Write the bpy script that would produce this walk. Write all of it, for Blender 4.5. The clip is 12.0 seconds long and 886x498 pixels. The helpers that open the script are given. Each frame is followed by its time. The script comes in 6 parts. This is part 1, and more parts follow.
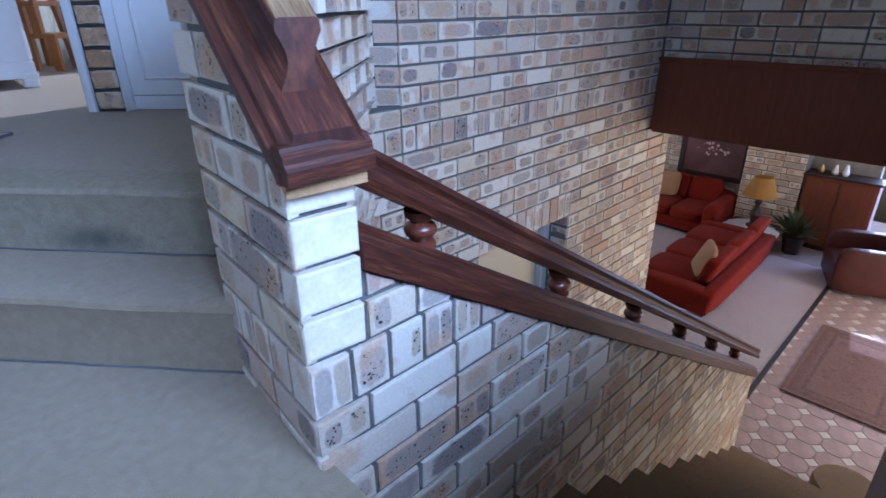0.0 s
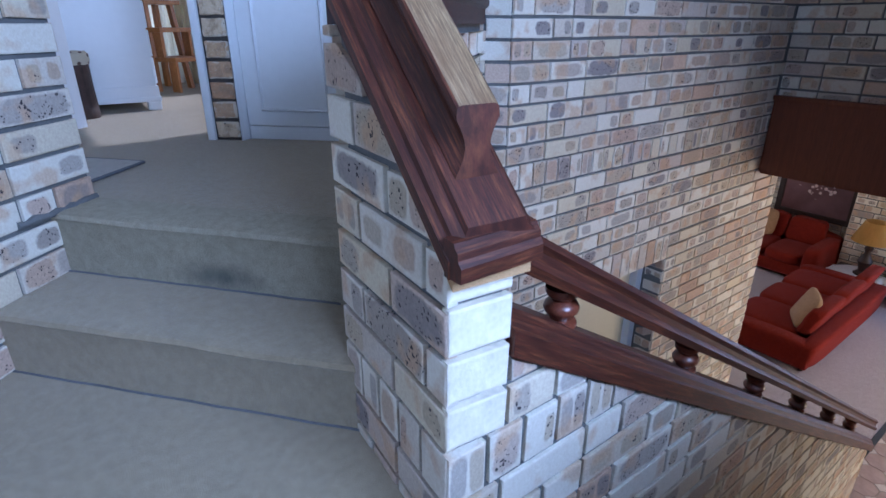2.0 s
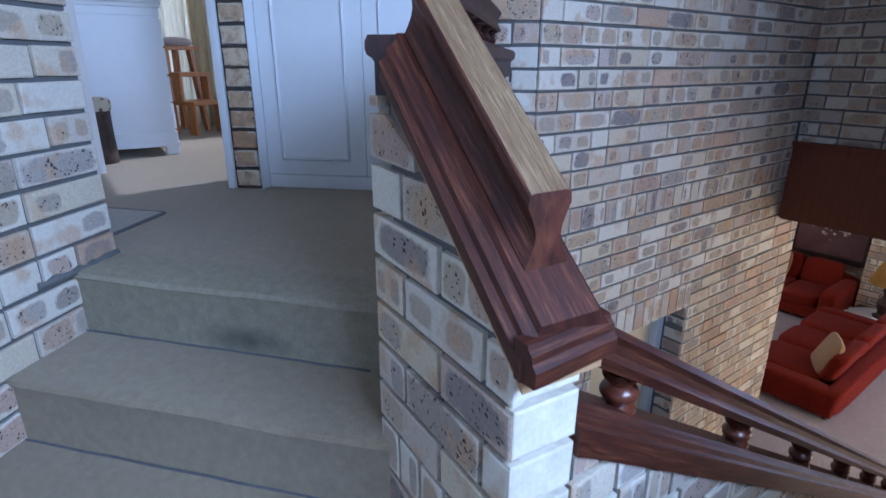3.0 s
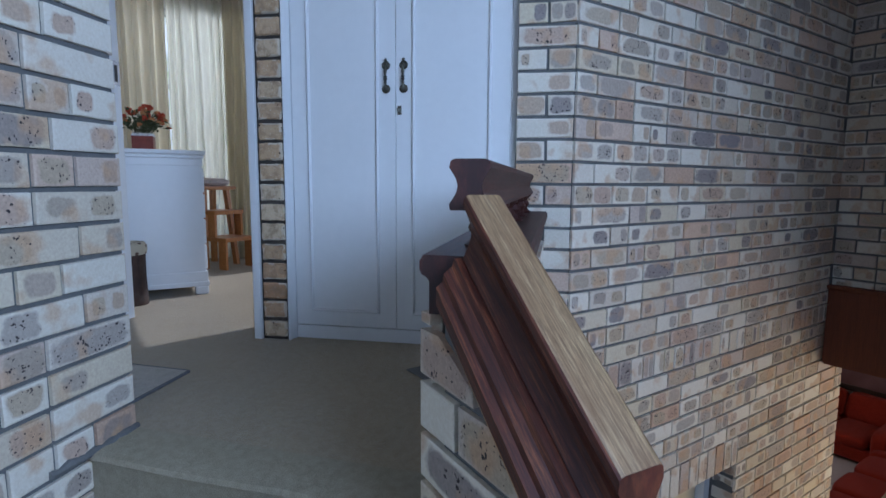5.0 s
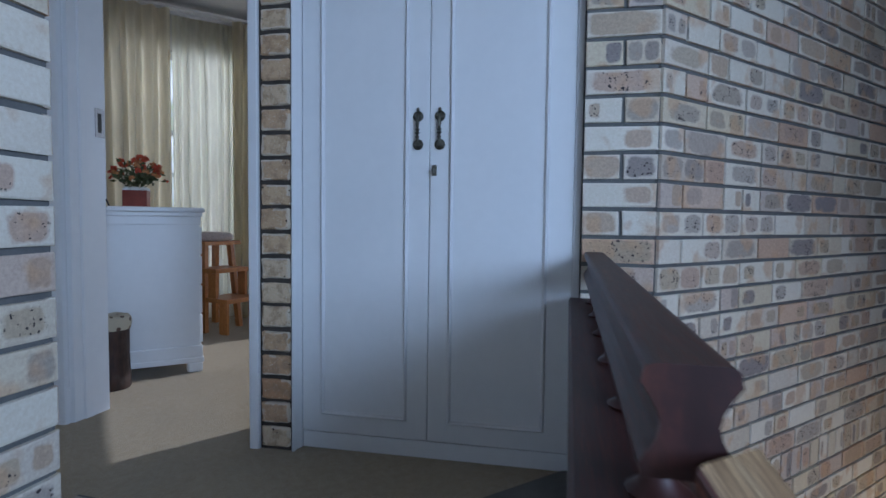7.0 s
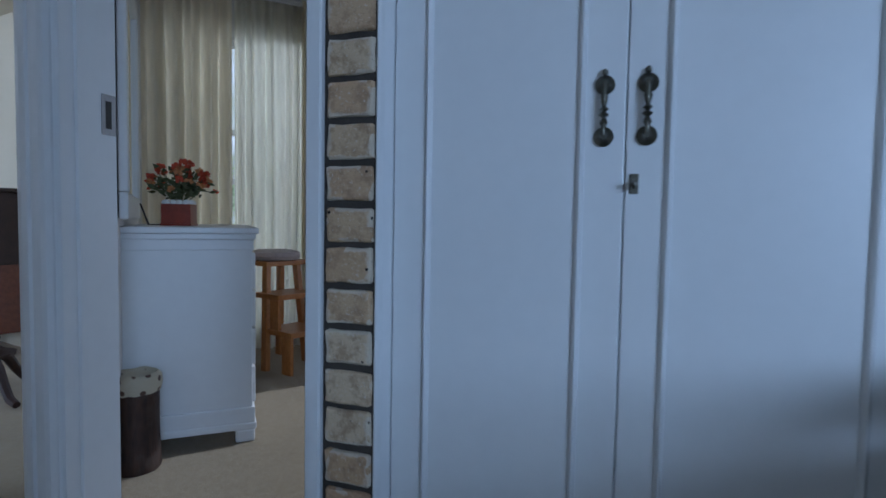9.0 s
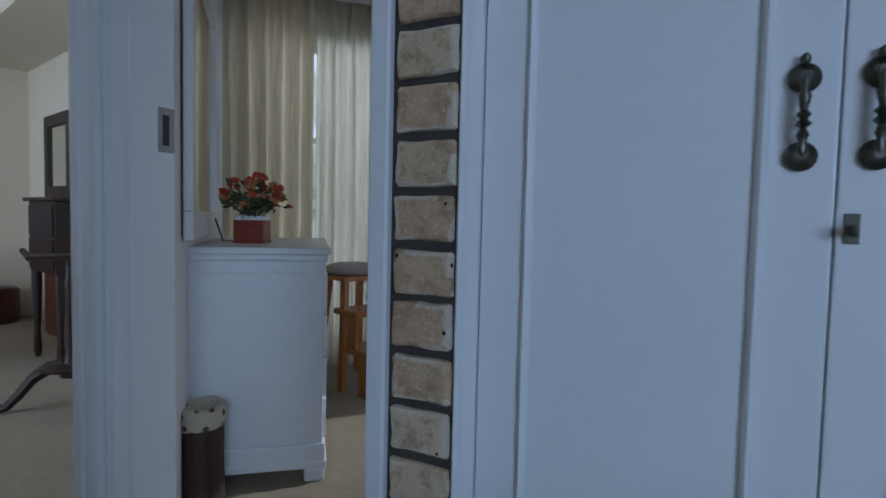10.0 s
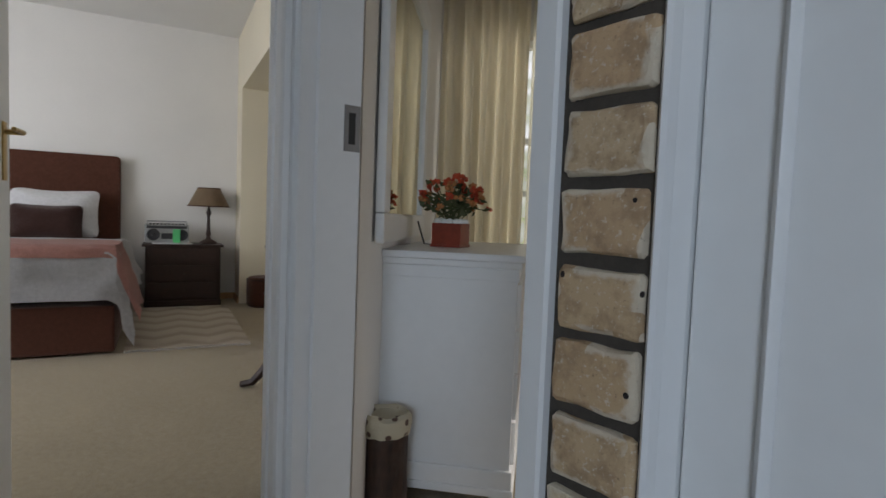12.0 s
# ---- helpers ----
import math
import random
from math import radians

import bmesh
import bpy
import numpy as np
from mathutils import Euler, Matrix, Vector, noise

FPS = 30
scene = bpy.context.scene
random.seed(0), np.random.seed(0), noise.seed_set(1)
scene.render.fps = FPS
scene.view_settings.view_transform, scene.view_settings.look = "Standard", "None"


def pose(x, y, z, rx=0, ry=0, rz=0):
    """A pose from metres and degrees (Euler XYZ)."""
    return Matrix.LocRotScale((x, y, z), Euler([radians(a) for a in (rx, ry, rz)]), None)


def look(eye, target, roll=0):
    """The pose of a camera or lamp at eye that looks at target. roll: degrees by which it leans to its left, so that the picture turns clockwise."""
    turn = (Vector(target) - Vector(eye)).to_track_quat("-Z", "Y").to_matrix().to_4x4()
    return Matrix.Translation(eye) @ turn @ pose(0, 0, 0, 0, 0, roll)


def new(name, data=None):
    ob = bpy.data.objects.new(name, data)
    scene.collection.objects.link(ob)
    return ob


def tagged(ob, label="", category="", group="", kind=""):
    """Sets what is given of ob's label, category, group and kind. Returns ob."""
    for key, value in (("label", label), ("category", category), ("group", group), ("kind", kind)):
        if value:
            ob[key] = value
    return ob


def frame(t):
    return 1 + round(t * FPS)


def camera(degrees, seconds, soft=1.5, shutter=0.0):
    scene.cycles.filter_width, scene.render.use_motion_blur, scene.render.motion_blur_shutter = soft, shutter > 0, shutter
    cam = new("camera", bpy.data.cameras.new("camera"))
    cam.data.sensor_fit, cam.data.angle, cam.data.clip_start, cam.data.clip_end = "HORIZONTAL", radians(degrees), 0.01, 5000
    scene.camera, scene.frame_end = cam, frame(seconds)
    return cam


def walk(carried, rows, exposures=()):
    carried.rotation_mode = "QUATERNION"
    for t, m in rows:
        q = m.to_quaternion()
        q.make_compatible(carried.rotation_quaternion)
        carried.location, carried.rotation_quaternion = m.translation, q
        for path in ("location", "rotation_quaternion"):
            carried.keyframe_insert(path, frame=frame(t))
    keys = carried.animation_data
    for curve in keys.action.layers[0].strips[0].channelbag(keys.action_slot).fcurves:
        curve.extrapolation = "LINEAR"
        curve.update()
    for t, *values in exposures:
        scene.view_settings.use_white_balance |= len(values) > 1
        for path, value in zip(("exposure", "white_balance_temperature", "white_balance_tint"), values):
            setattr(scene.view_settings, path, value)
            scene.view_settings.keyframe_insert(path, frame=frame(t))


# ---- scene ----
cam = camera(78.1, 12.0, shutter=0.35)
METRES, EYE, TILT, LEAN, TURN = 2.53, 0.805, 0.0, 0.0, -44.6
ROWS = [
    (0.0, 0.0, 0.0, 0.0, -0.28, -24.21, 0.62),
    (0.5, -0.0173, 0.0067, 0.0056, 3.45, -24.12, 0.37),
    (1.0, -0.0314, 0.0153, 0.0125, 6.07, -24.05, 0.14),
    (1.5, -0.047, 0.0229, 0.0223, 7.42, -23.68, -0.04),
    (2.0, -0.0593, 0.0329, 0.0334, 7.51, -22.48, -0.06),
    (2.5, -0.0769, 0.0472, 0.041, 7.75, -20.88, -0.11),
    (3.0, -0.0949, 0.0609, 0.0539, 8.09, -18.94, -0.18),
    (5.0, -0.1258, 0.0954, 0.1155, 9.92, -6.93, -0.37),
    (5.5, -0.128, 0.1092, 0.1278, 10.15, -5.27, -0.43),
    (6.0, -0.1388, 0.1495, 0.1438, 10.27, -3.74, -0.47),
    (6.5, -0.1664, 0.2138, 0.1591, 10.48, -3.13, -0.56),
    (7.0, -0.206, 0.2764, 0.1678, 10.99, -2.94, -0.67),
    (9.0, -0.37, 0.5851, 0.2076, 18.31, -2.97, -0.97),
    (9.5, -0.404, 0.6505, 0.2266, 22.58, -3.09, -1.08),
    (10.0, -0.4197, 0.6939, 0.2376, 27.14, -3.08, -1.3),
    (10.5, -0.4289, 0.7347, 0.2461, 32.97, -3.07, -1.53),
    (11.0, -0.4386, 0.7614, 0.2442, 39.93, -3.22, -1.69),
    (11.5, -0.4472, 0.7829, 0.2434, 45.82, -3.22, -1.99),
    (12.0, -0.4512, 0.7964, 0.2371, 50.53, -3.22, -2.19),
]
walk(cam, [(t, pose(0, 0, EYE, TILT, LEAN, TURN) @ pose(METRES * x, METRES * y, METRES * z, 90 + pitch, roll, yaw)) for t, x, y, z, yaw, pitch, roll in ROWS],
     [(0.0, -0.14, 4650, 22), (2.5, -0.24, 4740, 20), (5.5, -0.7, 5100, 14), (7.0, -0.85, 5150, 14), (9.0, -1.27, 4950, 11), (9.5, -1.34, 4950, 11), (10.5, -1.36, 5700, 13), (12.0, -1.08, 6500, 13)])

# ---------------------------------------------------------------- light
world = bpy.data.worlds.new("sky")
scene.world = world
world.use_nodes = True
sky = world.node_tree.nodes.new("ShaderNodeTexSky")
sky.sky_type, sky.sun_disc = "NISHITA", False
sky.sun_elevation, sky.sun_rotation = radians(34), radians(81)
world.node_tree.links.new(sky.outputs[0], world.node_tree.nodes["Background"].inputs[0])
world.node_tree.nodes["Background"].inputs[1].default_value = 0.12


def lamp(name, eye, target, width, height, watts, colour, shape="RECTANGLE"):
    data = bpy.data.lights.new(name, "AREA")
    data.shape, data.size, data.size_y, data.energy, data.color = shape, width, height, watts, colour
    ob = new(name, data)
    ob.matrix_basis = look(eye, target)
    return ob


sun_data = bpy.data.lights.new("sun", "SUN")
sun_data.energy, sun_data.angle, sun_data.color = 4.0, radians(0.5), (1.0, 0.93, 0.84)
sun = new("sun", sun_data)
sun.matrix_basis = look((9.7, 5.7, 7.3), (0.0, 4.2, 0.7))
# daylight standing in the openings; three lamps are added fills, noted below
lamp("stair_window_light", (0.42, -1.25, 1.85), (-0.2, 2.0, 0.85), 1.55, 1.0, 128, (0.70, 0.84, 1.0))
# added fill that brightens the risers; no window is known there
lamp("landing_window_light", (-1.80, 0.08, 1.4), (0.4, 0.9, 0.4), 0.9, 1.35, 11, (0.74, 0.86, 1.0))
lamp("dressing_window_light", (1.1, 6.02, 1.6), (0.9, 3.0, 1.0), 1.5, 2.0, 17, (1.0, 0.97, 0.90))
lamp("dressing_side_light", (3.25, 4.3, 1.65), (0.8, 4.6, 0.9), 1.75, 1.75, 8, (0.95, 0.97, 1.0))
lamp("bedroom_window_light", (-5.05, 3.1, 1.9), (-2.0, 6.0, 1.2), 2.4, 1.6, 235, (0.92, 0.96, 1.0))
# added warm source, unseen: lights the lower wall, tiles and sofas
lamp("garden_door_light", (6.2, -2.42, -1.25), (4.8, 1.4, -1.6), 2.5, 2.0, 168, (1.0, 0.74, 0.39))
lamp("lounge_door_light", (9.05, 0.2, -1.35), (6.0, 0.7, -2.4), 1.3, 2.0, 46, (0.70, 0.82, 1.0))
# added fill for the lounge, standing in an unseen opening
lamp("lounge_window_light", (6.6, 5.95, -1.1), (6.4, 2.0, -2.0), 2.4, 1.5, 18, (1.0, 0.84, 0.6))

# ---------------------------------------------------------------- helpers for building
SQ = math.sqrt(0.5)


def P(s, u):
    """Plan point in the diagonal frame: s along the cupboard wall, u into it."""
    return ((s + u) * SQ, (u - s) * SQ)


BA = radians(33)


def B(a, b):
    """Plan point in the bedroom's frame: a along the headboard wall, b towards it."""
    return (a * math.cos(BA) - b * math.sin(BA), a * math.sin(BA) + b * math.cos(BA))


def mesh_of(name, bm, material, smooth=False):
    me = bpy.data.meshes.new(name)
    bmesh.ops.recalc_face_normals(bm, faces=bm.faces)
    bm.to_mesh(me)
    bm.free()
    for m in (material if isinstance(material, (list, tuple)) else [material]):
        me.materials.append(m)
    if smooth:
        me.shade_smooth()
        me.set_sharp_from_angle(angle=radians(40))
    return me


def thing(name, bm, material, label, category, group="", kind="", smooth=False):
    return tagged(new(name, mesh_of(name, bm, material, smooth)), label, category, group, kind)


def holder(name, x, y, z, label, category, group="", rz=0):
    ob = tagged(new(name), label, category, group)
    ob.empty_display_size = 0.1
    ob.matrix_basis = pose(x, y, z, 0, 0, rz)
    return ob


def part(name, bm, material, parent, label="", smooth=False):
    ob = new(name, mesh_of(name, bm, material, smooth))
    ob.parent = parent
    return tagged(ob, label)


def box(bm, x0, y0, z0, x1, y1, z1, bevel=0.0):
    r = bmesh.ops.create_cube(bm, size=1.0, matrix=Matrix.Translation(((x0 + x1) / 2, (y0 + y1) / 2, (z0 + z1) / 2)) @ Matrix.Diagonal((abs(x1 - x0), abs(y1 - y0), abs(z1 - z0), 1)))
    if bevel:
        es = {e for v in r["verts"] for e in v.link_edges}
        bmesh.ops.bevel(bm, geom=list(es), offset=bevel, segments=2, affect="EDGES", profile=0.6)
    return bm


def cube(x0, y0, z0, x1, y1, z1, bevel=0.0):
    return box(bmesh.new(), x0, y0, z0, x1, y1, z1, bevel)


def prism(bm, poly, z0, z1):
    """Upright prism over a plan polygon; z0 and z1 may be lists with a height per corner."""
    n = len(poly)
    lo = z0 if isinstance(z0, (list, tuple)) else [z0] * n
    hi = z1 if isinstance(z1, (list, tuple)) else [z1] * n
    a = [bm.verts.new((p[0], p[1], lo[i])) for i, p in enumerate(poly)]
    b = [bm.verts.new((p[0], p[1], hi[i])) for i, p in enumerate(poly)]
    bm.faces.new(a[::-1])
    bm.faces.new(b)
    for i in range(n):
        j = (i + 1) % n
        bm.faces.new((a[i], a[j], b[j], b[i]))
    return bm


def strip(bm, p, q, z0, z1, t0, t1):
    """Wall piece from p to q in plan, between the offsets t0 and t1 to the left of p->q."""
    dx, dy = q[0] - p[0], q[1] - p[1]
    l = math.hypot(dx, dy)
    nx, ny = -dy / l, dx / l
    return prism(bm, [(p[0] + nx * t0, p[1] + ny * t0), (q[0] + nx * t0, q[1] + ny * t0), (q[0] + nx * t1, q[1] + ny * t1), (p[0] + nx * t1, p[1] + ny * t1)], z0, z1)


def sweep(bm, profile, p, q, up=(0, 0, 1)):
    """A closed profile (side, height) carried from p to q. Side is to the right of the way, ends cut upright."""
    p, q = Vector(p), Vector(q)
    flat = Vector((q.x - p.x, q.y - p.y, 0)).normalized()
    side = Vector((flat.y, -flat.x, 0))
    u = Vector(up)
    a = [bm.verts.new(p + side * s + u * h) for s, h in profile]
    b = [bm.verts.new(q + side * s + u * h) for s, h in profile]
    n = len(profile)
    uv = bm.loops.layers.uv.verify()
    seed = (p.x * 3.1 + p.z * 7.7) % 1
    around = [0.0]
    for i in range(n):
        j = (i + 1) % n
        around.append(around[-1] + math.hypot(profile[j][0] - profile[i][0], profile[j][1] - profile[i][1]))
    for ring in (a, b[::-1]):
        f = bm.faces.new(ring)
        for lp in f.loops:
            lp[uv].uv = (seed + (lp.vert.co.z - p.z) * 0.6, (lp.vert.co - p).dot(side) * 0.08)
    reach = (q - p).length
    for i in range(n):
        j = (i + 1) % n
        f = bm.faces.new((a[i], b[i], b[j], a[j]))
        for lp, c in zip(f.loops, ((0, around[i]), (reach, around[i]), (reach, around[i + 1]), (0, around[i + 1]))):
            lp[uv].uv = (c[0] + seed, c[1])
        f.normal_update()
        # the highest faces of a tall profile take the second material
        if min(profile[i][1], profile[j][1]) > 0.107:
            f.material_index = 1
    return bm


def lathe(bm, profile, x=0, y=0, z=0, seg=20, matrix=None):
    """Turned body: profile of (radius, height)."""
    rings = []
    for r, h in profile:
        ring = []
        for k in range(seg):
            v = Vector((x + r * math.cos(2 * math.pi * k / seg), y + r * math.sin(2 * math.pi * k / seg), z + h))
            ring.append(bm.verts.new(matrix @ v if matrix else v))
        rings.append(ring)
    for a, b in zip(rings, rings[1:]):
        for k in range(seg):
            bm.faces.new((a[k], a[(k + 1) % seg], b[(k + 1) % seg], b[k]))
    bm.faces.new(rings[0][::-1])
    bm.faces.new(rings[-1])
    return bm


def tube(bm, pts, r, seg=8):
    """Round bar through points; r one radius or one per point."""
    pts = [Vector(p) for p in pts]
    rings = []
    for i, p in enumerate(pts):
        d = (pts[min(i + 1, len(pts) - 1)] - pts[max(i - 1, 0)]).normalized()
        a = d.orthogonal().normalized() if abs(d.z) > 0.95 else Vector((d.y, -d.x, 0)).normalized()
        b = d.cross(a)
        rr = r[i] if isinstance(r, (list, tuple)) else r
        rings.append([bm.verts.new(p + (a * math.cos(2 * math.pi * k / seg) + b * math.sin(2 * math.pi * k / seg)) * rr) for k in range(seg)])
    for a, b in zip(rings, rings[1:]):
        for k in range(seg):
            bm.faces.new((a[k], a[(k + 1) % seg], b[(k + 1) % seg], b[k]))
    bm.faces.new(rings[0][::-1])
    bm.faces.new(rings[-1])
    return bm


def cushion(bm, x0, y0, z0, x1, y1, z1, soft=0.5, n=10, seed=0, lump=0.0):
    """Soft block: a subdivided box whose corners are drawn in."""
    c = Vector(((x0 + x1) / 2, (y0 + y1) / 2, (z0 + z1) / 2))
    h = Vector(((x1 - x0) / 2, (y1 - y0) / 2, (z1 - z0) / 2))
    bmesh.ops.create_cube(bm, size=2.0)
    bmesh.ops.subdivide_edges(bm, edges=bm.edges[:], cuts=n, use_grid_fill=True)
    for v in bm.verts:
        d = v.co.copy()
        m = max(abs(d.x), abs(d.y), abs(d.z))
        ball = d.normalized() * m
        e = 1 / max(1e-6, (abs(d.x) ** 6 + abs(d.y) ** 6 + abs(d.z) ** 6) ** (1 / 6))
        k = d * e
        k = d.lerp(k, 1.0).lerp(ball, soft * 0.35)
        w = 1 + lump * noise.noise(Vector((k.x * 2 + seed, k.y * 2, k.z * 2)))
        v.co = c + Vector((k.x * h.x * w, k.y * h.y * w, k.z * h.z * w))
    return bm


# ---------------------------------------------------------------- materials
def material(name, build):
    m = bpy.data.materials.new(name)
    m.use_nodes = True
    nt = m.node_tree
    bsdf = nt.nodes["Principled BSDF"]
    build(nt, bsdf)
    return m


def nd(nt, kind, **values):
    n = nt.nodes.new(kind)
    for k, v in values.items():
        n.inputs[k].default_value = v
    return n


def ramp(nt, src, stops):
    r = nt.nodes.new("ShaderNodeValToRGB")
    while len(r.color_ramp.elements) < len(stops):
        r.color_ramp.elements.new(0.5)
    for e, (p, c) in zip(r.color_ramp.elements, stops):
        e.position = p
        e.color = (*c, 1) if len(c) == 3 else c
    nt.links.new(src, r.inputs[0])
    return r.outputs[0]


def mix(nt, fac, a, b, mode="MIX"):
    n = nt.nodes.new("ShaderNodeMix")
    n.data_type, n.blend_type = "RGBA", mode
    for sock, v in ((n.inputs[0], fac), (n.inputs[6], a), (n.inputs[7], b)):
        if isinstance(v, (int, float)):
            sock.default_value = v
        elif isinstance(v, tuple):
            sock.default_value = (*v, 1)
        else:
            nt.links.new(v, sock)
    return n.outputs[2]


def calc(nt, op, a, b=0.0, c=0.0):
    n = nt.nodes.new("ShaderNodeMath")
    n.operation = op
    for i, v in enumerate((a, b, c)):
        if isinstance(v, (int, float)):
            n.inputs[i].default_value = v
        else:
            nt.links.new(v, n.inputs[i])
    return n.outputs[0]


def coords(nt, kind="Object", scale=(1, 1, 1)):
    t = nt.nodes.new("ShaderNodeTexCoord")
    m = nt.nodes.new("ShaderNodeMapping")
    m.inputs["Scale"].default_value = scale
    nt.links.new(t.outputs[kind], m.inputs[0])
    return m.outputs[0]


def noisy(nt, vec, scale, detail=4.0, rough=0.55):
    n = nd(nt, "ShaderNodeTexNoise", Scale=scale, Detail=detail, Roughness=rough)
    nt.links.new(vec, n.inputs["Vector"])
    return n.outputs["Fac"]


def bump(nt, bsdf, height, strength=0.3, distance=0.01):
    b = nd(nt, "ShaderNodeBump", Strength=strength, Distance=distance)
    nt.links.new(height, b.inputs["Height"])
    nt.links.new(b.outputs[0], bsdf.inputs["Normal"])


def paint(name, colour, rough=0.5, vary=0.12, scale=3.0, grain=60.0, strength=0.08, metal=0.0, stretch=(1, 1, 1), spec=0.5, sheen=0.2):
    def build(nt, bsdf):
        v = coords(nt, "Object", stretch)
        a, b = noisy(nt, v, scale), noisy(nt, v, grain, 3)
        dark = tuple(c * (1 - vary) for c in colour)
        light = tuple(min(1, c * (1 + vary * 0.6)) for c in colour)
        c = ramp(nt, a, [(0.3, dark), (0.7, light)])
        c = mix(nt, 0.25, c, ramp(nt, b, [(0.35, dark), (0.65, light)]))
        nt.links.new(c, bsdf.inputs["Base Color"])
        nt.links.new(calc(nt, "MULTIPLY_ADD", a, sheen, rough - sheen / 2), bsdf.inputs["Roughness"])
        bsdf.inputs["Metallic"].default_value = metal
        bsdf.inputs["Specular IOR Level"].default_value = spec
        bump(nt, bsdf, b, strength, 0.004)
    return material(name, build)


def wood(name, dark, light, rough=0.35, stretch=(2, 30, 30), coat=0.0, scale=2.5):
    def build(nt, bsdf):
        v = coords(nt, "Object", stretch)
        a = noisy(nt, v, scale, 6, 0.6)
        f = noisy(nt, v, scale * 6, 4, 0.6)
        big = noisy(nt, coords(nt), 2.5)
        c = ramp(nt, a, [(0.25, dark), (0.5, tuple((x + y) / 2 for x, y in zip(dark, light))), (0.75, light)])
        c = mix(nt, 0.35, c, ramp(nt, f, [(0.4, tuple(x * 0.6 for x in dark)), (0.6, light)]))
        c = mix(nt, calc(nt, "MULTIPLY", big, 0.5), c, dark)
        nt.links.new(c, bsdf.inputs["Base Color"])
        nt.links.new(calc(nt, "MULTIPLY_ADD", f, 0.25, rough - 0.1), bsdf.inputs["Roughness"])
        bsdf.inputs["Coat Weight"].default_value = coat
        bsdf.inputs["Coat Roughness"].default_value = 0.15
        bump(nt, bsdf, f, 0.15, 0.002)
    return material(name, build)


BURNT = [(0.0, (0.23, 0.20, 0.185)), (0.25, (0.34, 0.285, 0.245)), (0.45, (0.44, 0.29, 0.21)), (0.6, (0.40, 0.32, 0.22)), (0.75, (0.45, 0.38, 0.28)), (0.9, (0.28, 0.24, 0.22)), (1.0, (0.24, 0.215, 0.22))]


def brick_material(name, stops, pits=0.55, cores=BURNT):
    def build(nt, bsdf):
        info = nt.nodes.new("ShaderNodeObjectInfo")
        geo = nt.nodes.new("ShaderNodeNewGeometry")
        rnd = calc(nt, "FRACT", calc(nt, "ADD", calc(nt, "MULTIPLY", info.outputs["Random"], 17.3), calc(nt, "MULTIPLY", geo.outputs["Random Per Island"], 29.7)))
        rnd2 = calc(nt, "FRACT", calc(nt, "MULTIPLY", rnd, 13.77))
        rnd3 = calc(nt, "FRACT", calc(nt, "MULTIPLY", rnd, 57.13))
        off = nt.nodes.new("ShaderNodeCombineXYZ")
        nt.links.new(calc(nt, "MULTIPLY", rnd, 50.0), off.inputs[0])
        nt.links.new(calc(nt, "MULTIPLY", rnd2, 50.0), off.inputs[2])
        add = nt.nodes.new("ShaderNodeVectorMath")
        nt.links.new(geo.outputs["Position"], add.inputs[0])
        nt.links.new(off.outputs[0], add.inputs[1])
        vec = add.outputs[0]
        base = ramp(nt, rnd, stops)
        # fire-flashed patch in the middle of the face, with a paler rim
        uv = nt.nodes.new("ShaderNodeUVMap")
        sep = nt.nodes.new("ShaderNodeSeparateXYZ")
        nt.links.new(uv.outputs[0], sep.inputs[0])
        wob = calc(nt, "ADD", calc(nt, "MULTIPLY_ADD", noisy(nt, vec, 18, 4), 0.34, -0.17), calc(nt, "MULTIPLY_ADD", rnd2, 0.15, -0.10))
        r4 = calc(nt, "FRACT", calc(nt, "MULTIPLY", rnd, 91.31))
        count = calc(nt, "ADD", 1.0, calc(nt, "FLOOR", calc(nt, "MULTIPLY", r4, 1.9)))
        along_ = calc(nt, "MULTIPLY", sep.outputs[0], count)
        cell = calc(nt, "FLOOR", along_)
        rc = calc(nt, "FRACT", calc(nt, "MULTIPLY", calc(nt, "ADD", rnd, calc(nt, "MULTIPLY", cell, 0.377)), 43.7))
        rc2 = calc(nt, "FRACT", calc(nt, "MULTIPLY", rc, 7.91))
        ex = calc(nt, "ABSOLUTE", calc(nt, "SUBTRACT", calc(nt, "FRACT", along_), 0.5))
        ey = calc(nt, "ABSOLUTE", calc(nt, "SUBTRACT", sep.outputs[1], 0.5))
        round_ = calc(nt, "POWER", calc(nt, "ADD", calc(nt, "POWER", ex, 4.0), calc(nt, "POWER", ey, 4.0)), 0.25)
        edge = calc(nt, "ADD", calc(nt, "ADD", round_, wob), calc(nt, "MULTIPLY", calc(nt, "SUBTRACT", count, 1.0), 0.045))
        mid = ramp(nt, edge, [(0.34, (1, 1, 1)), (0.425, (0, 0, 0))])
        core = ramp(nt, rc2, cores)
        has = calc(nt, "GREATER_THAN", rc, 0.30)
        c = mix(nt, calc(nt, "MULTIPLY", calc(nt, "MULTIPLY", mid, has), calc(nt, "MULTIPLY_ADD", rc2, 0.35, 0.62)), base, core)
        # broad stains across the length
        st = noisy(nt, vec, 9, 2)
        c = mix(nt, ramp(nt, st, [(0.54, (0, 0, 0)), (0.64, (0.6, 0.6, 0.6))]), c, (0.52, 0.34, 0.20))
        g = noisy(nt, vec, 120, 4, 0.7)
        c = mix(nt, 0.35, c, ramp(nt, g, [(0.3, (0.30, 0.27, 0.25)), (0.7, (0.80, 0.77, 0.70))]), "OVERLAY")
        # burnt iron spots
        wv = nt.nodes.new("ShaderNodeVectorMath")
        nz = nd(nt, "ShaderNodeTexNoise", Scale=90.0, Detail=2.0)
        nt.links.new(vec, nz.inputs["Vector"])
        sc = nt.nodes.new("ShaderNodeVectorMath")
        sc.operation = "SCALE"
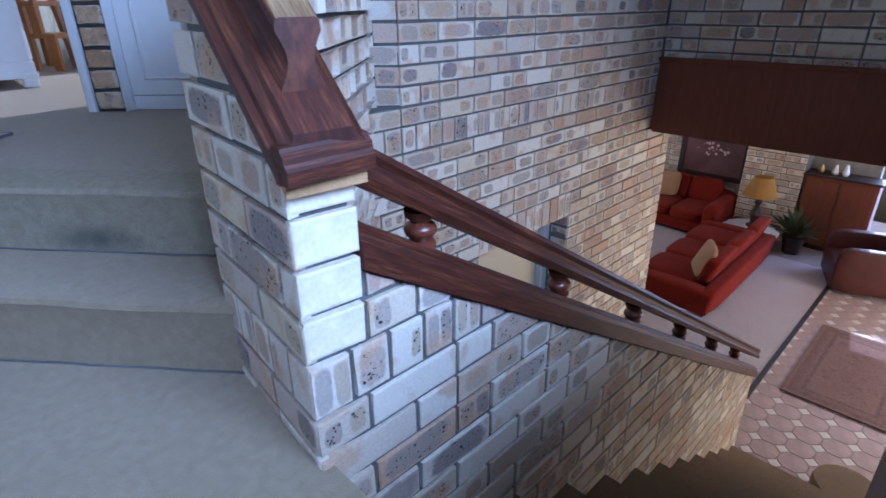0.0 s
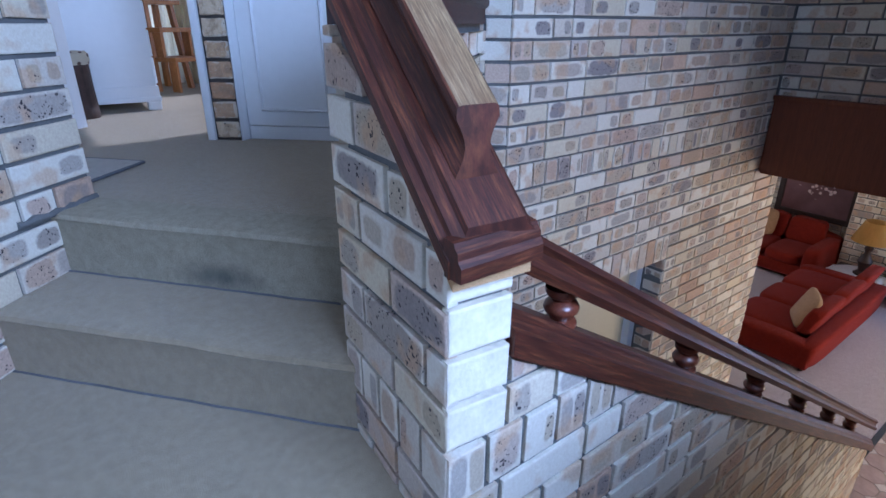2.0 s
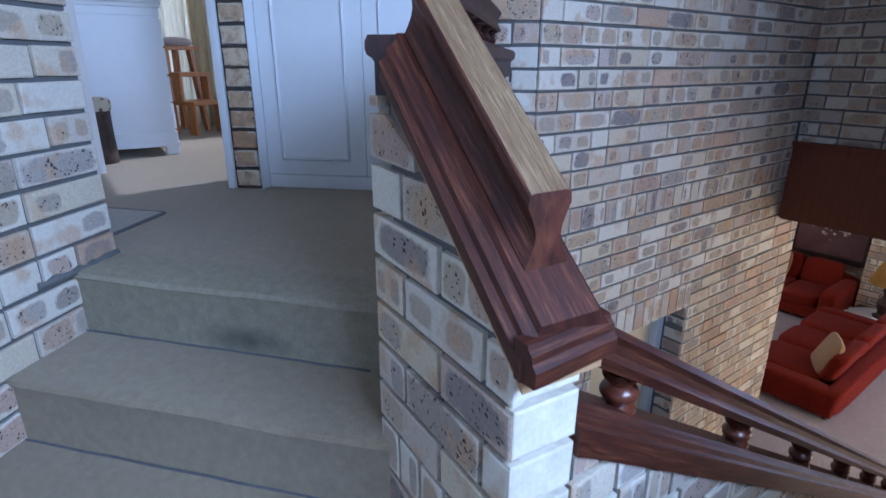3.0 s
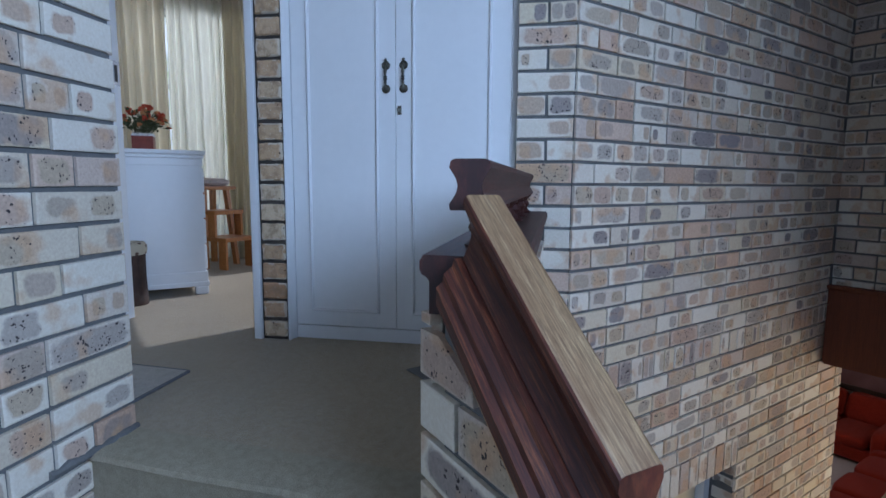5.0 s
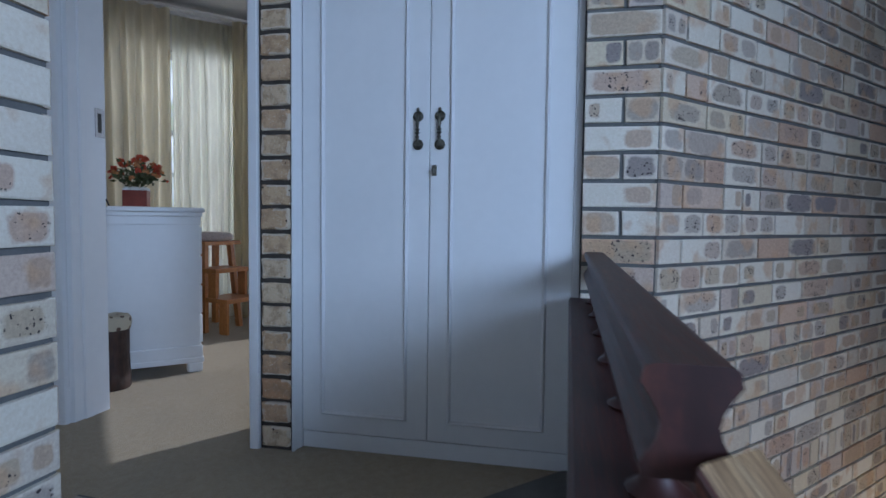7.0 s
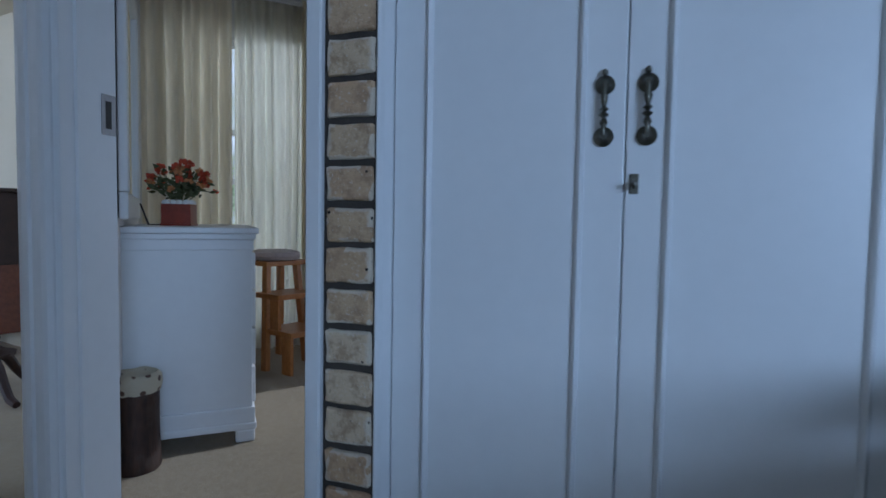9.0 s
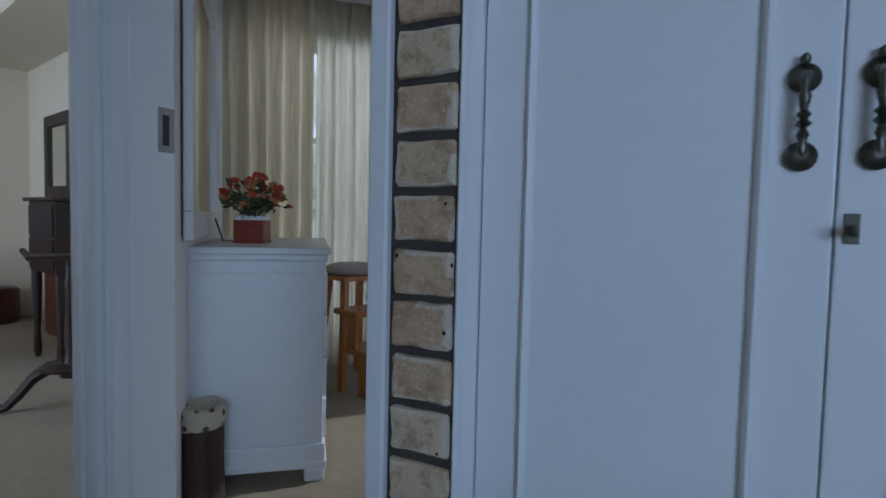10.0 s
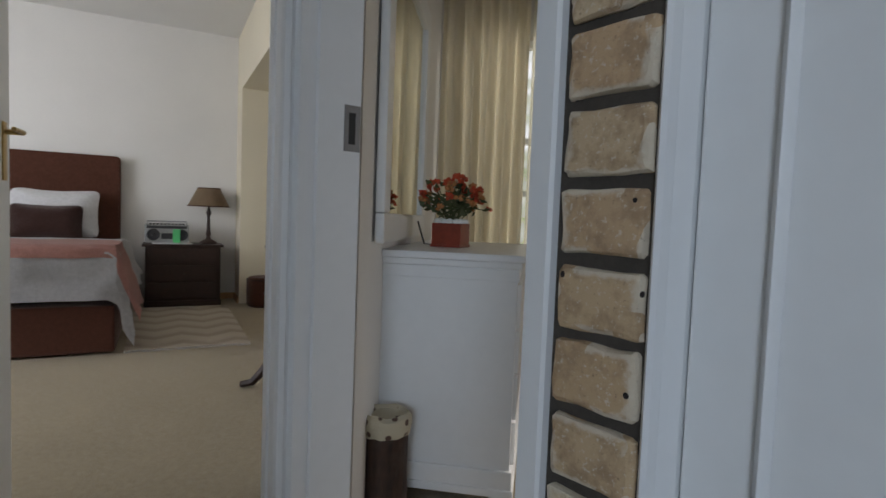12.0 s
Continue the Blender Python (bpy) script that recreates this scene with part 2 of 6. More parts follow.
        sc.inputs["Scale"].default_value = 0.014
        nt.links.new(nz.outputs["Color"], sc.inputs[0])
        nt.links.new(vec, wv.inputs[0])
        nt.links.new(sc.outputs[0], wv.inputs[1])
        vo = nd(nt, "ShaderNodeTexVoronoi", Scale=95.0)
        nt.links.new(wv.outputs[0], vo.inputs["Vector"])
        far = noisy(nt, vec, 34, 3)
        spot = calc(nt, "MULTIPLY", calc(nt, "LESS_THAN", vo.outputs["Distance"], calc(nt, "MULTIPLY_ADD", far, 1.25, -0.43)), calc(nt, "MULTIPLY", calc(nt, "MULTIPLY", has, mid), calc(nt, "GREATER_THAN", calc(nt, "FRACT", calc(nt, "MULTIPLY", rc, 31.7)), pits)))
        c = mix(nt, spot, c, (0.045, 0.035, 0.035))
        nt.links.new(c, bsdf.inputs["Base Color"])
        bsdf.inputs["Roughness"].default_value = 0.85
        h = calc(nt, "SUBTRACT", calc(nt, "MULTIPLY_ADD", noisy(nt, vec, 35, 5, 0.65), 0.7, calc(nt, "MULTIPLY", g, 0.3)), calc(nt, "MULTIPLY", spot, 0.7))
        bump(nt, bsdf, h, 0.55, 0.006)
    return material(name, build)


M_BRICK = brick_material("pale_face_brick", [(0.0, (0.69, 0.64, 0.54)), (0.35, (0.74, 0.69, 0.59)), (0.5, (0.60, 0.54, 0.46)), (0.68, (0.64, 0.56, 0.41)), (0.86, (0.51, 0.45, 0.40)), (0.95, (0.60, 0.43, 0.31)), (1.0, (0.48, 0.35, 0.26))], 0.30)


def pier_brick(nt, bsdf):
    """Old stock brick: blotched tan faces, pale worn rims and a few dark holes."""
    info = nt.nodes.new("ShaderNodeObjectInfo")
    geo = nt.nodes.new("ShaderNodeNewGeometry")
    off = nt.nodes.new("ShaderNodeVectorMath")
    nt.links.new(geo.outputs["Position"], off.inputs[0])
    jump = nt.nodes.new("ShaderNodeCombineXYZ")
    nt.links.new(calc(nt, "MULTIPLY", info.outputs["Random"], 40.0), jump.inputs[0])
    nt.links.new(jump.outputs[0], off.inputs[1])
    vec = off.outputs[0]
    c = ramp(nt, info.outputs["Random"], [(0.0, (0.60, 0.46, 0.29)), (0.25, (0.50, 0.34, 0.19)), (0.5, (0.64, 0.52, 0.35)), (0.7, (0.46, 0.27, 0.14)), (0.85, (0.56, 0.41, 0.25)), (1.0, (0.50, 0.26, 0.12))])
    blot = noisy(nt, vec, 26, 5, 0.65)
    c = mix(nt, ramp(nt, blot, [(0.38, (0.75, 0.75, 0.75)), (0.54, (0, 0, 0))]), c, (0.33, 0.22, 0.13))
    uv = nt.nodes.new("ShaderNodeUVMap")
    sep = nt.nodes.new("ShaderNodeSeparateXYZ")
    nt.links.new(uv.outputs[0], sep.inputs[0])
    ex = calc(nt, "ABSOLUTE", calc(nt, "SUBTRACT", sep.outputs[0], 0.5))
    ey = calc(nt, "ABSOLUTE", calc(nt, "SUBTRACT", sep.outputs[1], 0.5))
    edge = calc(nt, "ADD", calc(nt, "MAXIMUM", ex, ey), calc(nt, "MULTIPLY_ADD", noisy(nt, vec, 55, 4), 0.24, -0.12))
    rim = ramp(nt, edge, [(0.37, (0, 0, 0)), (0.44, (0.8, 0.8, 0.8))])
    c = mix(nt, calc(nt, "MULTIPLY", rim, calc(nt, "GREATER_THAN", noisy(nt, vec, 8, 2), 0.47)), c, (0.66, 0.59, 0.47))
    flake = noisy(nt, vec, 150, 4, 0.7)
    c = mix(nt, ramp(nt, flake, [(0.58, (0, 0, 0)), (0.66, (0.7, 0.7, 0.7))]), c, (0.68, 0.62, 0.50))
    c = mix(nt, ramp(nt, flake, [(0.30, (0.6, 0.6, 0.6)), (0.38, (0, 0, 0))]), c, (0.14, 0.09, 0.06))
    vo = nd(nt, "ShaderNodeTexVoronoi", Scale=22.0)
    nt.links.new(vec, vo.inputs["Vector"])
    hole = calc(nt, "LESS_THAN", vo.outputs["Distance"], 0.085)
    c = mix(nt, hole, c, (0.02, 0.014, 0.012))
    nt.links.new(c, bsdf.inputs["Base Color"])
    bsdf.inputs["Roughness"].default_value = 0.9
    bump(nt, bsdf, calc(nt, "SUBTRACT", calc(nt, "MULTIPLY_ADD", blot, 0.8, calc(nt, "MULTIPLY", flake, 0.35)), hole), 0.8, 0.008)


M_BRICK_TAN = material("tan_pier_brick", pier_brick)
# paler plain colour for the upper bricks on the balustrade front
M_WHITEB = paint("whitewashed_brick", (0.80, 0.73, 0.58), 0.85, 0.20, 16, 90, 0.5)
M_MORTAR = paint("grey_mortar", (0.15, 0.15, 0.145), 0.95, 0.25, 9, 140, 0.5)
M_MORTAR_DK = paint("dark_mortar", (0.062, 0.052, 0.042), 0.95, 0.3, 9, 140, 0.5)
# colour of the unseen hall ceiling, darkened to cut bounced light
M_CEIL_HALL = paint("hall_ceiling_boards", (0.40, 0.36, 0.31), 0.7, 0.15, 2, 60, 0.1)
M_WHITE = paint("white_gloss_paint", (0.77, 0.78, 0.78), 0.38, 0.05, 1.5, 25, 0.05, sheen=0.03)
M_WALL = paint("white_wall_paint", (0.78, 0.77, 0.75), 0.75, 0.05, 1.2, 90, 0.08)
M_UNSEEN = paint("brown_grey_brickwork", (0.30, 0.27, 0.24), 0.9, 0.3, 6, 60, 0.3)
M_CREAM = paint("cream_wall_paint", (0.72, 0.66, 0.52), 0.8, 0.05, 1.2, 90, 0.08)
M_CEIL = paint("ceiling_paint", (0.78, 0.78, 0.77), 0.85, 0.04, 1.0, 60, 0.05)
M_MAHOG = wood("varnished_mahogany", (0.055, 0.012, 0.008), (0.26, 0.075, 0.033), 0.3, (14, 14, 14), 0.35)
M_MAHOG_LEAN = wood("worn_mahogany_top", (0.12, 0.045, 0.02), (0.42, 0.22, 0.10), 0.38, (12, 12, 12), 0.2)


def rail_wood(name, dark, mid, light, rough=0.3, coat=0.3):
    """Long-grained varnished wood along a rail."""
    def build(nt, bsdf):
        v = coords(nt, "UV", (2.6, 42, 1))
        a = noisy(nt, v, 2.2, 8, 0.72)
        f = noisy(nt, coords(nt, "UV", (9, 150, 1)), 2.0, 5, 0.75)
        big = noisy(nt, coords(nt, "UV", (4, 9, 1)), 1.5, 3)
        c = ramp(nt, a, [(0.28, dark), (0.5, mid), (0.72, light)])
        c = mix(nt, ramp(nt, f, [(0.42, (0.75, 0.75, 0.75)), (0.6, (0, 0, 0))]), c, tuple(x * 0.45 for x in dark))
        c = mix(nt, ramp(nt, big, [(0.35, (0, 0, 0)), (0.75, (0.7, 0.7, 0.7))]), c, dark)
        nt.links.new(c, bsdf.inputs["Base Color"])
        nt.links.new(calc(nt, "MULTIPLY_ADD", f, 0.25, rough - 0.1), bsdf.inputs["Roughness"])
        bsdf.inputs["Coat Weight"].default_value = coat
        bsdf.inputs["Coat Roughness"].default_value = 0.2
        bump(nt, bsdf, f, 0.2, 0.002)
    return material(name, build)


M_RAIL = rail_wood("streaked_mahogany", (0.030, 0.007, 0.004), (0.115, 0.027, 0.011), (0.33, 0.115, 0.038), 0.50, 0.05)
M_RAIL_DK = rail_wood("dark_mahogany", (0.022, 0.006, 0.005), (0.065, 0.016, 0.011), (0.15, 0.045, 0.022), 0.5, 0.05)
# paler tan copy of the rail wood, for the top faces
M_RAIL_PALE = rail_wood("sun_bleached_rail_top", (0.17, 0.092, 0.042), (0.36, 0.24, 0.12), (0.52, 0.39, 0.22), 0.45, 0.05)
M_OAK = wood("raw_pale_wood", (0.42, 0.24, 0.10), (0.62, 0.40, 0.20), 0.6, (20, 20, 20))
M_PANEL = wood("red_brown_panelling", (0.11, 0.030, 0.012), (0.24, 0.066, 0.024), 0.6, (2, 22, 1.2), 0.0, 1.6)
M_DARK = wood("dark_stained_wood", (0.012, 0.006, 0.005), (0.055, 0.022, 0.014), 0.5, (10, 10, 10), 0.05)
M_PINE = wood("orange_pine", (0.36, 0.13, 0.03), (0.62, 0.28, 0.08), 0.4, (9, 9, 3), 0.2)


def carpet(name, colour, light, pile=420.0, fuzz=0.25):
    def build(nt, bsdf):
        v = coords(nt)
        a, b, c2 = noisy(nt, v, pile, 2), noisy(nt, v, 2.0, 4), noisy(nt, v, 38, 3)
        c = ramp(nt, a, [(0.3, tuple(x * 0.68 for x in colour)), (0.7, light)])
        c = mix(nt, ramp(nt, b, [(0.35, (0.4, 0.4, 0.4)), (0.7, (0, 0, 0))]), c, tuple(x * 0.72 for x in colour))
        c = mix(nt, 0.22, c, ramp(nt, c2, [(0.35, tuple(x * 0.6 for x in colour)), (0.65, light)]))
        nt.links.new(c, bsdf.inputs["Base Color"])
        bsdf.inputs["Roughness"].default_value = 0.95
        bsdf.inputs["Specular IOR Level"].default_value = 0.15
        bsdf.inputs["Sheen Weight"].default_value = fuzz
        bump(nt, bsdf, calc(nt, "ADD", a, calc(nt, "MULTIPLY", c2, 0.6)), 0.7, 0.006)
    return material(name, build)


M_CARPET = carpet("beige_green_carpet", (0.355, 0.287, 0.18), (0.46, 0.375, 0.245))

SPOT = Vector((0.295, 1.655, 0.222))


def stained(nt, bsdf):
    v = coords(nt)
    a, c2 = noisy(nt, v, 420, 2), noisy(nt, v, 38, 3)
    c = ramp(nt, a, [(0.3, (0.26, 0.235, 0.17)), (0.7, (0.48, 0.43, 0.32))])
    c = mix(nt, 0.22, c, ramp(nt, c2, [(0.35, (0.19, 0.17, 0.12)), (0.65, (0.44, 0.39, 0.29))]))
    m = nt.nodes.new("ShaderNodeMapping")
    m.vector_type = "TEXTURE"
    m.inputs["Location"].default_value = SPOT
    m.inputs["Rotation"].default_value = (0, 0, radians(-50))
    m.inputs["Scale"].default_value = (0.17, 0.09, 0.05)
    nt.links.new(v, m.inputs[0])
    g = nt.nodes.new("ShaderNodeVectorMath")
    g.operation = "LENGTH"
    nt.links.new(m.outputs[0], g.inputs[0])
    f = calc(nt, "ADD", g.outputs["Value"], calc(nt, "MULTIPLY_ADD", noisy(nt, v, 22, 4), 0.9, -0.45))
    c = mix(nt, ramp(nt, f, [(0.1, (0.7, 0.7, 0.7)), (1.2, (0, 0, 0))]), c, (0.06, 0.07, 0.07))
    nt.links.new(c, bsdf.inputs["Base Color"])
    bsdf.inputs["Roughness"].default_value = 0.95
    bsdf.inputs["Specular IOR Level"].default_value = 0.15
    bump(nt, bsdf, calc(nt, "ADD", a, calc(nt, "MULTIPLY", c2, 0.6)), 0.7, 0.006)


M_CARPET_STAIN = material("stained_carpet", stained)
M_STAIR = carpet("brown_stair_carpet", (0.23, 0.155, 0.075), (0.31, 0.21, 0.11))
M_MAUVE = carpet("pale_mauve_carpet", (0.50, 0.43, 0.45), (0.62, 0.55, 0.57))
M_RED = carpet("red_velvet", (0.19, 0.012, 0.005), (0.30, 0.028, 0.010), 260, 0.04)
M_CUSH = carpet("ochre_cloth", (0.45, 0.26, 0.13), (0.6, 0.38, 0.2), 200)
M_TILE = paint("pink_clay_tile", (0.46, 0.345, 0.32), 0.22, 0.22, 6, 40, 0.12)
M_TILE2 = paint("pale_clay_tile", (0.70, 0.62, 0.60), 0.20, 0.18, 6, 40, 0.12)
M_GROUT = paint("pink_grey_grout", (0.34, 0.27, 0.24), 0.8, 0.2, 9, 140, 0.3)
M_BRASS = paint("aged_brass", (0.13, 0.125, 0.10), 0.35, 0.4, 30, 160, 0.2, 0.9)
M_STEEL = paint("dull_steel", (0.30, 0.31, 0.33), 0.35, 0.2, 20, 120, 0.1, 0.95)
M_GOLD = paint("brass_yellow", (0.55, 0.38, 0.14), 0.3, 0.2, 20, 120, 0.1, 0.9)
M_BLACK = paint("black_edge", (0.03, 0.03, 0.03), 0.6, 0.3, 6)
M_GREYEDGE = paint("grey_edging", (0.14, 0.14, 0.15), 0.8, 0.3, 12)

# ---------------------------------------------------------------- plan
ZU, ZL, CEIL = 0.37, -2.405, 2.95     # upper floor, lower floor, ceiling
Y1 = 1.925                            # stairwell wall
COURSE, BH = 0.0898, 0.076
UC = 2.53                             # cupboard wall in the diagonal frame
UK = 2.58                             # cupboard doors, set back in it

# floors
bm = bmesh.new()
prism(bm, [(-0.34, 2.55), (0.62, 1.385), P(-0.37, 1.20), P(-0.37, 2.66), (3.4, 2.2), (3.4, 6.3), (-2.0, 10.5), (-8.0, 6.0), (-4.0, 0.3), (-2.9, 0.3)], 0.12, ZU)
thing("floor_upper", bm, M_CARPET, "worn beige-green carpet of the upper hall and bedroom", "floor", kind="structure")
bm = bmesh.new()
prism(bm, [(-1.75, -1.2), (2.3, -1.2), (2.3, -0.2), (0.40, -0.2), (0.40, 0.712), (0.415, 1.12), (-0.25, 1.92), (-1.75, 0.8)], -0.25, 0.0)
thing("floor_landing", bm, M_CARPET, "beige-green carpeted half landing", "floor", kind="structure")


def carpet_step(p, q, depth, z0, z1, name, label):
    """A carpeted step: riser line p->q, a rounded nosing and a tread behind."""
    bm = bmesh.new()
    prof = [(0, z0), (0, z1 - 0.03), (-0.008, z1 - 0.018), (-0.004, z1 - 0.004), (0.012, z1), (depth, z1), (depth, z0)]
    d = Vector((q[0] - p[0], q[1] - p[1], 0)).normalized()
    n = Vector((d.y, -d.x, 0))
    rows = []
    for k in range(13):
        c = Vector((p[0], p[1], 0)).lerp(Vector((q[0], q[1], 0)), k / 12)
        w = 0.004 * noise.noise(Vector((c.x * 5, c.y * 5, z1)))
        rows.append([bm.verts.new(c + n * (a + (w if a < 0.02 else 0)) + Vector((0, 0, h + (w if z1 - h < 0.02 and a < 0.02 else 0)))) for a, h in prof])
    for a, b in zip(rows, rows[1:]):
        for i in range(len(prof)):
            j = (i + 1) % len(prof)
            bm.faces.new((a[i], a[j], b[j], b[i]))
    bm.faces.new(rows[0])
    bm.faces.new(rows[-1][::-1])
    thing(name, bm, M_CARPET_STAIN if name == "step_upper" else M_CARPET, label, "step", kind="structure", smooth=True)


carpet_step((0.45, 1.065), (-0.32, 2.0), 0.42, 0.0, 0.185, "step_lower", "carpeted lower step with a worn rounded nosing")
carpet_step((0.62, 1.258), (-0.10, 2.145), 0.16, 0.185, ZU + 0.002, "step_upper", "carpeted upper step with a dark scuffed riser")

# dark tubes draw the shade in the folds where carpet turns from tread to riser
for (xa, ya), (xb, yb), z in (((0.445, 1.064), (-0.325, 1.999), 0.0015), ((0.52, 1.375), (-0.105, 2.144), 0.1865)):
    crease = [(xa + (xb - xa) * k / 14 + 0.002 * math.sin(k * 2.3), ya + (yb - ya) * k / 14, z) for k in range(15)]
    thing("trim", tube(bmesh.new(), crease, 0.0035, 6), M_GREYEDGE, "dark strip drawn as shade at the foot of a carpeted riser", "carpet seam", kind="structure")

# flight down to the lower hall
bm = bmesh.new()
GO, RISE = 0.30, 0.185
for i in range(11):
    x0 = 0.385 + GO * i
    z1 = -RISE * (i + 2)
    pts = [(x0, ZL - 0.1), (x0, z1), (x0 + GO + 0.012, z1), (x0 + GO + 0.018, z1 - 0.012), (x0 + GO + 0.01, z1 - 0.03), (x0 + GO, z1 - 0.035), (x0 + GO, ZL - 0.1)]
    a = [bm.verts.new((x, -0.06, z)) for x, z in pts]
    b = [bm.verts.new((x, 0.715, z)) for x, z in pts]
    bm.faces.new(a)
    bm.faces.new(b[::-1])
    for k in range(len(pts)):
        j = (k + 1) % len(pts)
        bm.faces.new((a[k], b[k], b[j], a[j]))
thing("stair_flight", bm, M_STAIR, "brown carpeted stair flight down to the hall", "stairs", kind="structure")

# lower floor slab
bm = cube(-0.2, -2.6, ZL - 0.2, 10.5, 6.2, ZL - 0.0045)
thing("floor_lower", bm, M_GROUT, "grey bed of the tiled lower hall floor", "floor", kind="structure")

# ---------------------------------------------------------------- walls

def wall(name, pieces, mat, label, kind="structure"):
    bm = bmesh.new()
    for pc in pieces:
        strip(bm, *pc)
    return thing(name, bm, mat, label, "wall", kind=kind)


# stairwell wall, with the opening of the lower passage and the gap to the lounge
W1 = wall("wall_stairwell", [((1.0, Y1), (1.645, Y1), ZL, 0.375, 0.008, 0.24), ((1.645, Y1), (2.20, Y1), ZL, CEIL, 0.008, 0.24), ((2.20, Y1), (3.13, Y1), -0.53, CEIL, 0.008, 0.24),
                             ((3.13, Y1), (4.60, Y1), ZL, CEIL, 0.008, 0.24)], M_MORTAR, "pale flecked brick stairwell wall with grey joints")
WR = wall("wall_return", [(P(-0.433, UC), P(-0.195, UC), 0.37, CEIL, 0.008, 0.2)], M_MORTAR, "short pale brick return beside the cupboard")
WS = wall("wall_pier", [(P(-1.585, UC), P(-1.458, UC), ZU, CEIL, 0.008, 0.2)], M_MORTAR_DK, "narrow brick pier between doorway and cupboard")
WL = wall("wall_landing", [(P(-1.497, 1.605), P(-1.497, -0.9), -0.2, CEIL, -0.23, -0.008)], M_MORTAR, "pale brick wall beside the steps")
WLB = wall("wall_hall_south", [(P(-1.74, 1.597), P(-3.2, 1.597), ZU, CEIL, -0.01, 0.2)], M_WALL, "plain plastered hall wall")
WE = wall("wall_far", [((4.27, 1.94), (4.27, -2.6), 0.42, CEIL, 0.008, 0.32)], M_MORTAR, "pale brick wall above the wooden bulkhead")
# unseen wall added behind the landing, dark so that little light bounces back
wall("wall_south", [((-1.75, -1.2), (-0.4, -1.2), ZL, CEIL, -0.2, 0), ((-0.4, -1.2), (1.22, -1.2), ZL, 1.3, -0.2, 0), ((-0.4, -1.2), (1.22, -1.2), 2.4, CEIL, -0.2, 0),
                    ((1.22, -1.2), (3.9, -1.2), ZL, CEIL, -0.2, 0)], M_UNSEEN, "plain brown-grey unseen wall with the stair window")
# added out of view to shade the lower flight from the stair window
wall("wall_stair_south", [((0.40, -0.06), (1.75, -0.06), ZL, 0.70, -0.14, 0), ((1.75, -0.06), (2.6, -0.06), ZL, CEIL, -0.14, 0)], M_UNSEEN, "plain brown-grey unseen screen that keeps window light off the flight")
# unseen wall; its opening only lets the landing fill through
wall("wall_west", [((-1.75, 0.9), (-1.75, 0.55), -0.3, CEIL, -0.2, 0), ((-1.75, 0.55), (-1.75, -0.4), -0.3, 0.7, -0.2, 0), ((-1.75, 0.55), (-1.75, -0.4), 2.1, CEIL, -0.2, 0), ((-1.75, -0.4), (-1.75, -1.4), -0.3, CEIL, -0.2, 0)], M_UNSEEN, "plain brown-grey unseen wall behind the landing, open for the fill light")
# unseen closing walls, placed to let the warm fill reach the bottom steps
wall("wall_hall_east", [((2.6, -0.2), (2.6, -1.2), ZL, CEIL, -0.15, 0), ((3.9, -1.2), (3.9, -2.6), ZL, CEIL, 0, 0.2)], M_UNSEEN, "plain unseen wall closing the stair")
# unseen wall, opened only for the warm fill
wall("wall_garden", [((3.9, -2.4), (4.9, -2.4), ZL, 0.5, -0.2, 0), ((4.9, -2.4), (7.5, -2.4), -0.2, 0.5, -0.2, 0), ((7.5, -2.4), (10.5, -2.4), ZL, 0.5, -0.2, 0),
                     ((3.7, -2.4), (4.7, -2.4), 0.5, CEIL, -0.2, 0)], M_UNSEEN, "plain unseen wall with an opening for the warm fill light")
LE = wall("wall_lounge_end", [((8.95, -2.6), (8.95, -0.45), ZL, 0.5, -0.2, 0), ((8.95, -0.45), (8.95, 0.87), -0.3, 0.5, -0.2, 0), ((8.95, 0.87), (8.95, 6.2), ZL, 0.5, -0.2, 0)], M_UNSEEN, "brown-grey brick lounge wall with the garden doorway")
# unseen wall, opened for the lounge fill lamp
wall("wall_lounge_north", [((4.4, 5.8), (5.4, 5.8), ZL, 0.5, 0, 0.2), ((5.4, 5.8), (7.8, 5.8), ZL, -1.9, 0, 0.2), ((5.4, 5.8), (7.8, 5.8), -0.3, 0.5, 0, 0.2), ((7.8, 5.8), (8.95, 5.8), ZL, 0.5, 0, 0.2)], M_CREAM, "cream unseen wall with an opening for the lounge fill light")
wall("wall_lounge_west", [((4.45, 2.17), (4.45, 5.8), ZL, 0.5, 0, 0.15)], M_CREAM, "cream wall of the lounge")

# bulkhead of panelled wood over the opening to the lounge
bulk = holder("bulkhead", 4.2, 0, 0, "red-brown panelled wooden bulkhead over the lounge opening", "beam")
y = 1.912
while y > -2.3:
    part("panel", cube(0.0, y - 0.4192, -0.12, 0.03, y, 0.395, 0.0012), M_PANEL, bulk)
    y -= 0.42
part("top_mould", sweep(bmesh.new(), [(0.03, 0.395), (-0.02, 0.395), (-0.03, 0.41), (-0.03, 0.425), (0.03, 0.425)], (0.0, -2.3, 0), (0, 1.912, 0)), M_PANEL, bulk)
part("soffit", cube(0.03, -2.3, -0.14, 0.40, 1.912, -0.115), M_PANEL, bulk)
part("core", cube(0.034, -2.3, -0.11, 0.40, 1.912, 0.41), M_PANEL, bulk)

# dressing room, door walls and bedroom
wall("wall_mirror", [((0.195, 3.80), (0.165, 6.0), ZU, 3.4, 0.0, 0.12)], M_WALL, "plain wall between dressing room and bedroom")
wall("wall_window", [((-0.2, 5.9), (0.35, 5.9), ZU, CEIL, 0, 0.22), ((0.35, 5.9), (1.9, 5.9), ZU, 0.55, 0, 0.22), ((0.35, 5.9), (1.9, 5.9), 2.6, CEIL, 0, 0.22), ((1.9, 5.9), (3.4, 5.9), ZU, CEIL, 0, 0.22)], M_WALL, "white wall with the dressing room window")
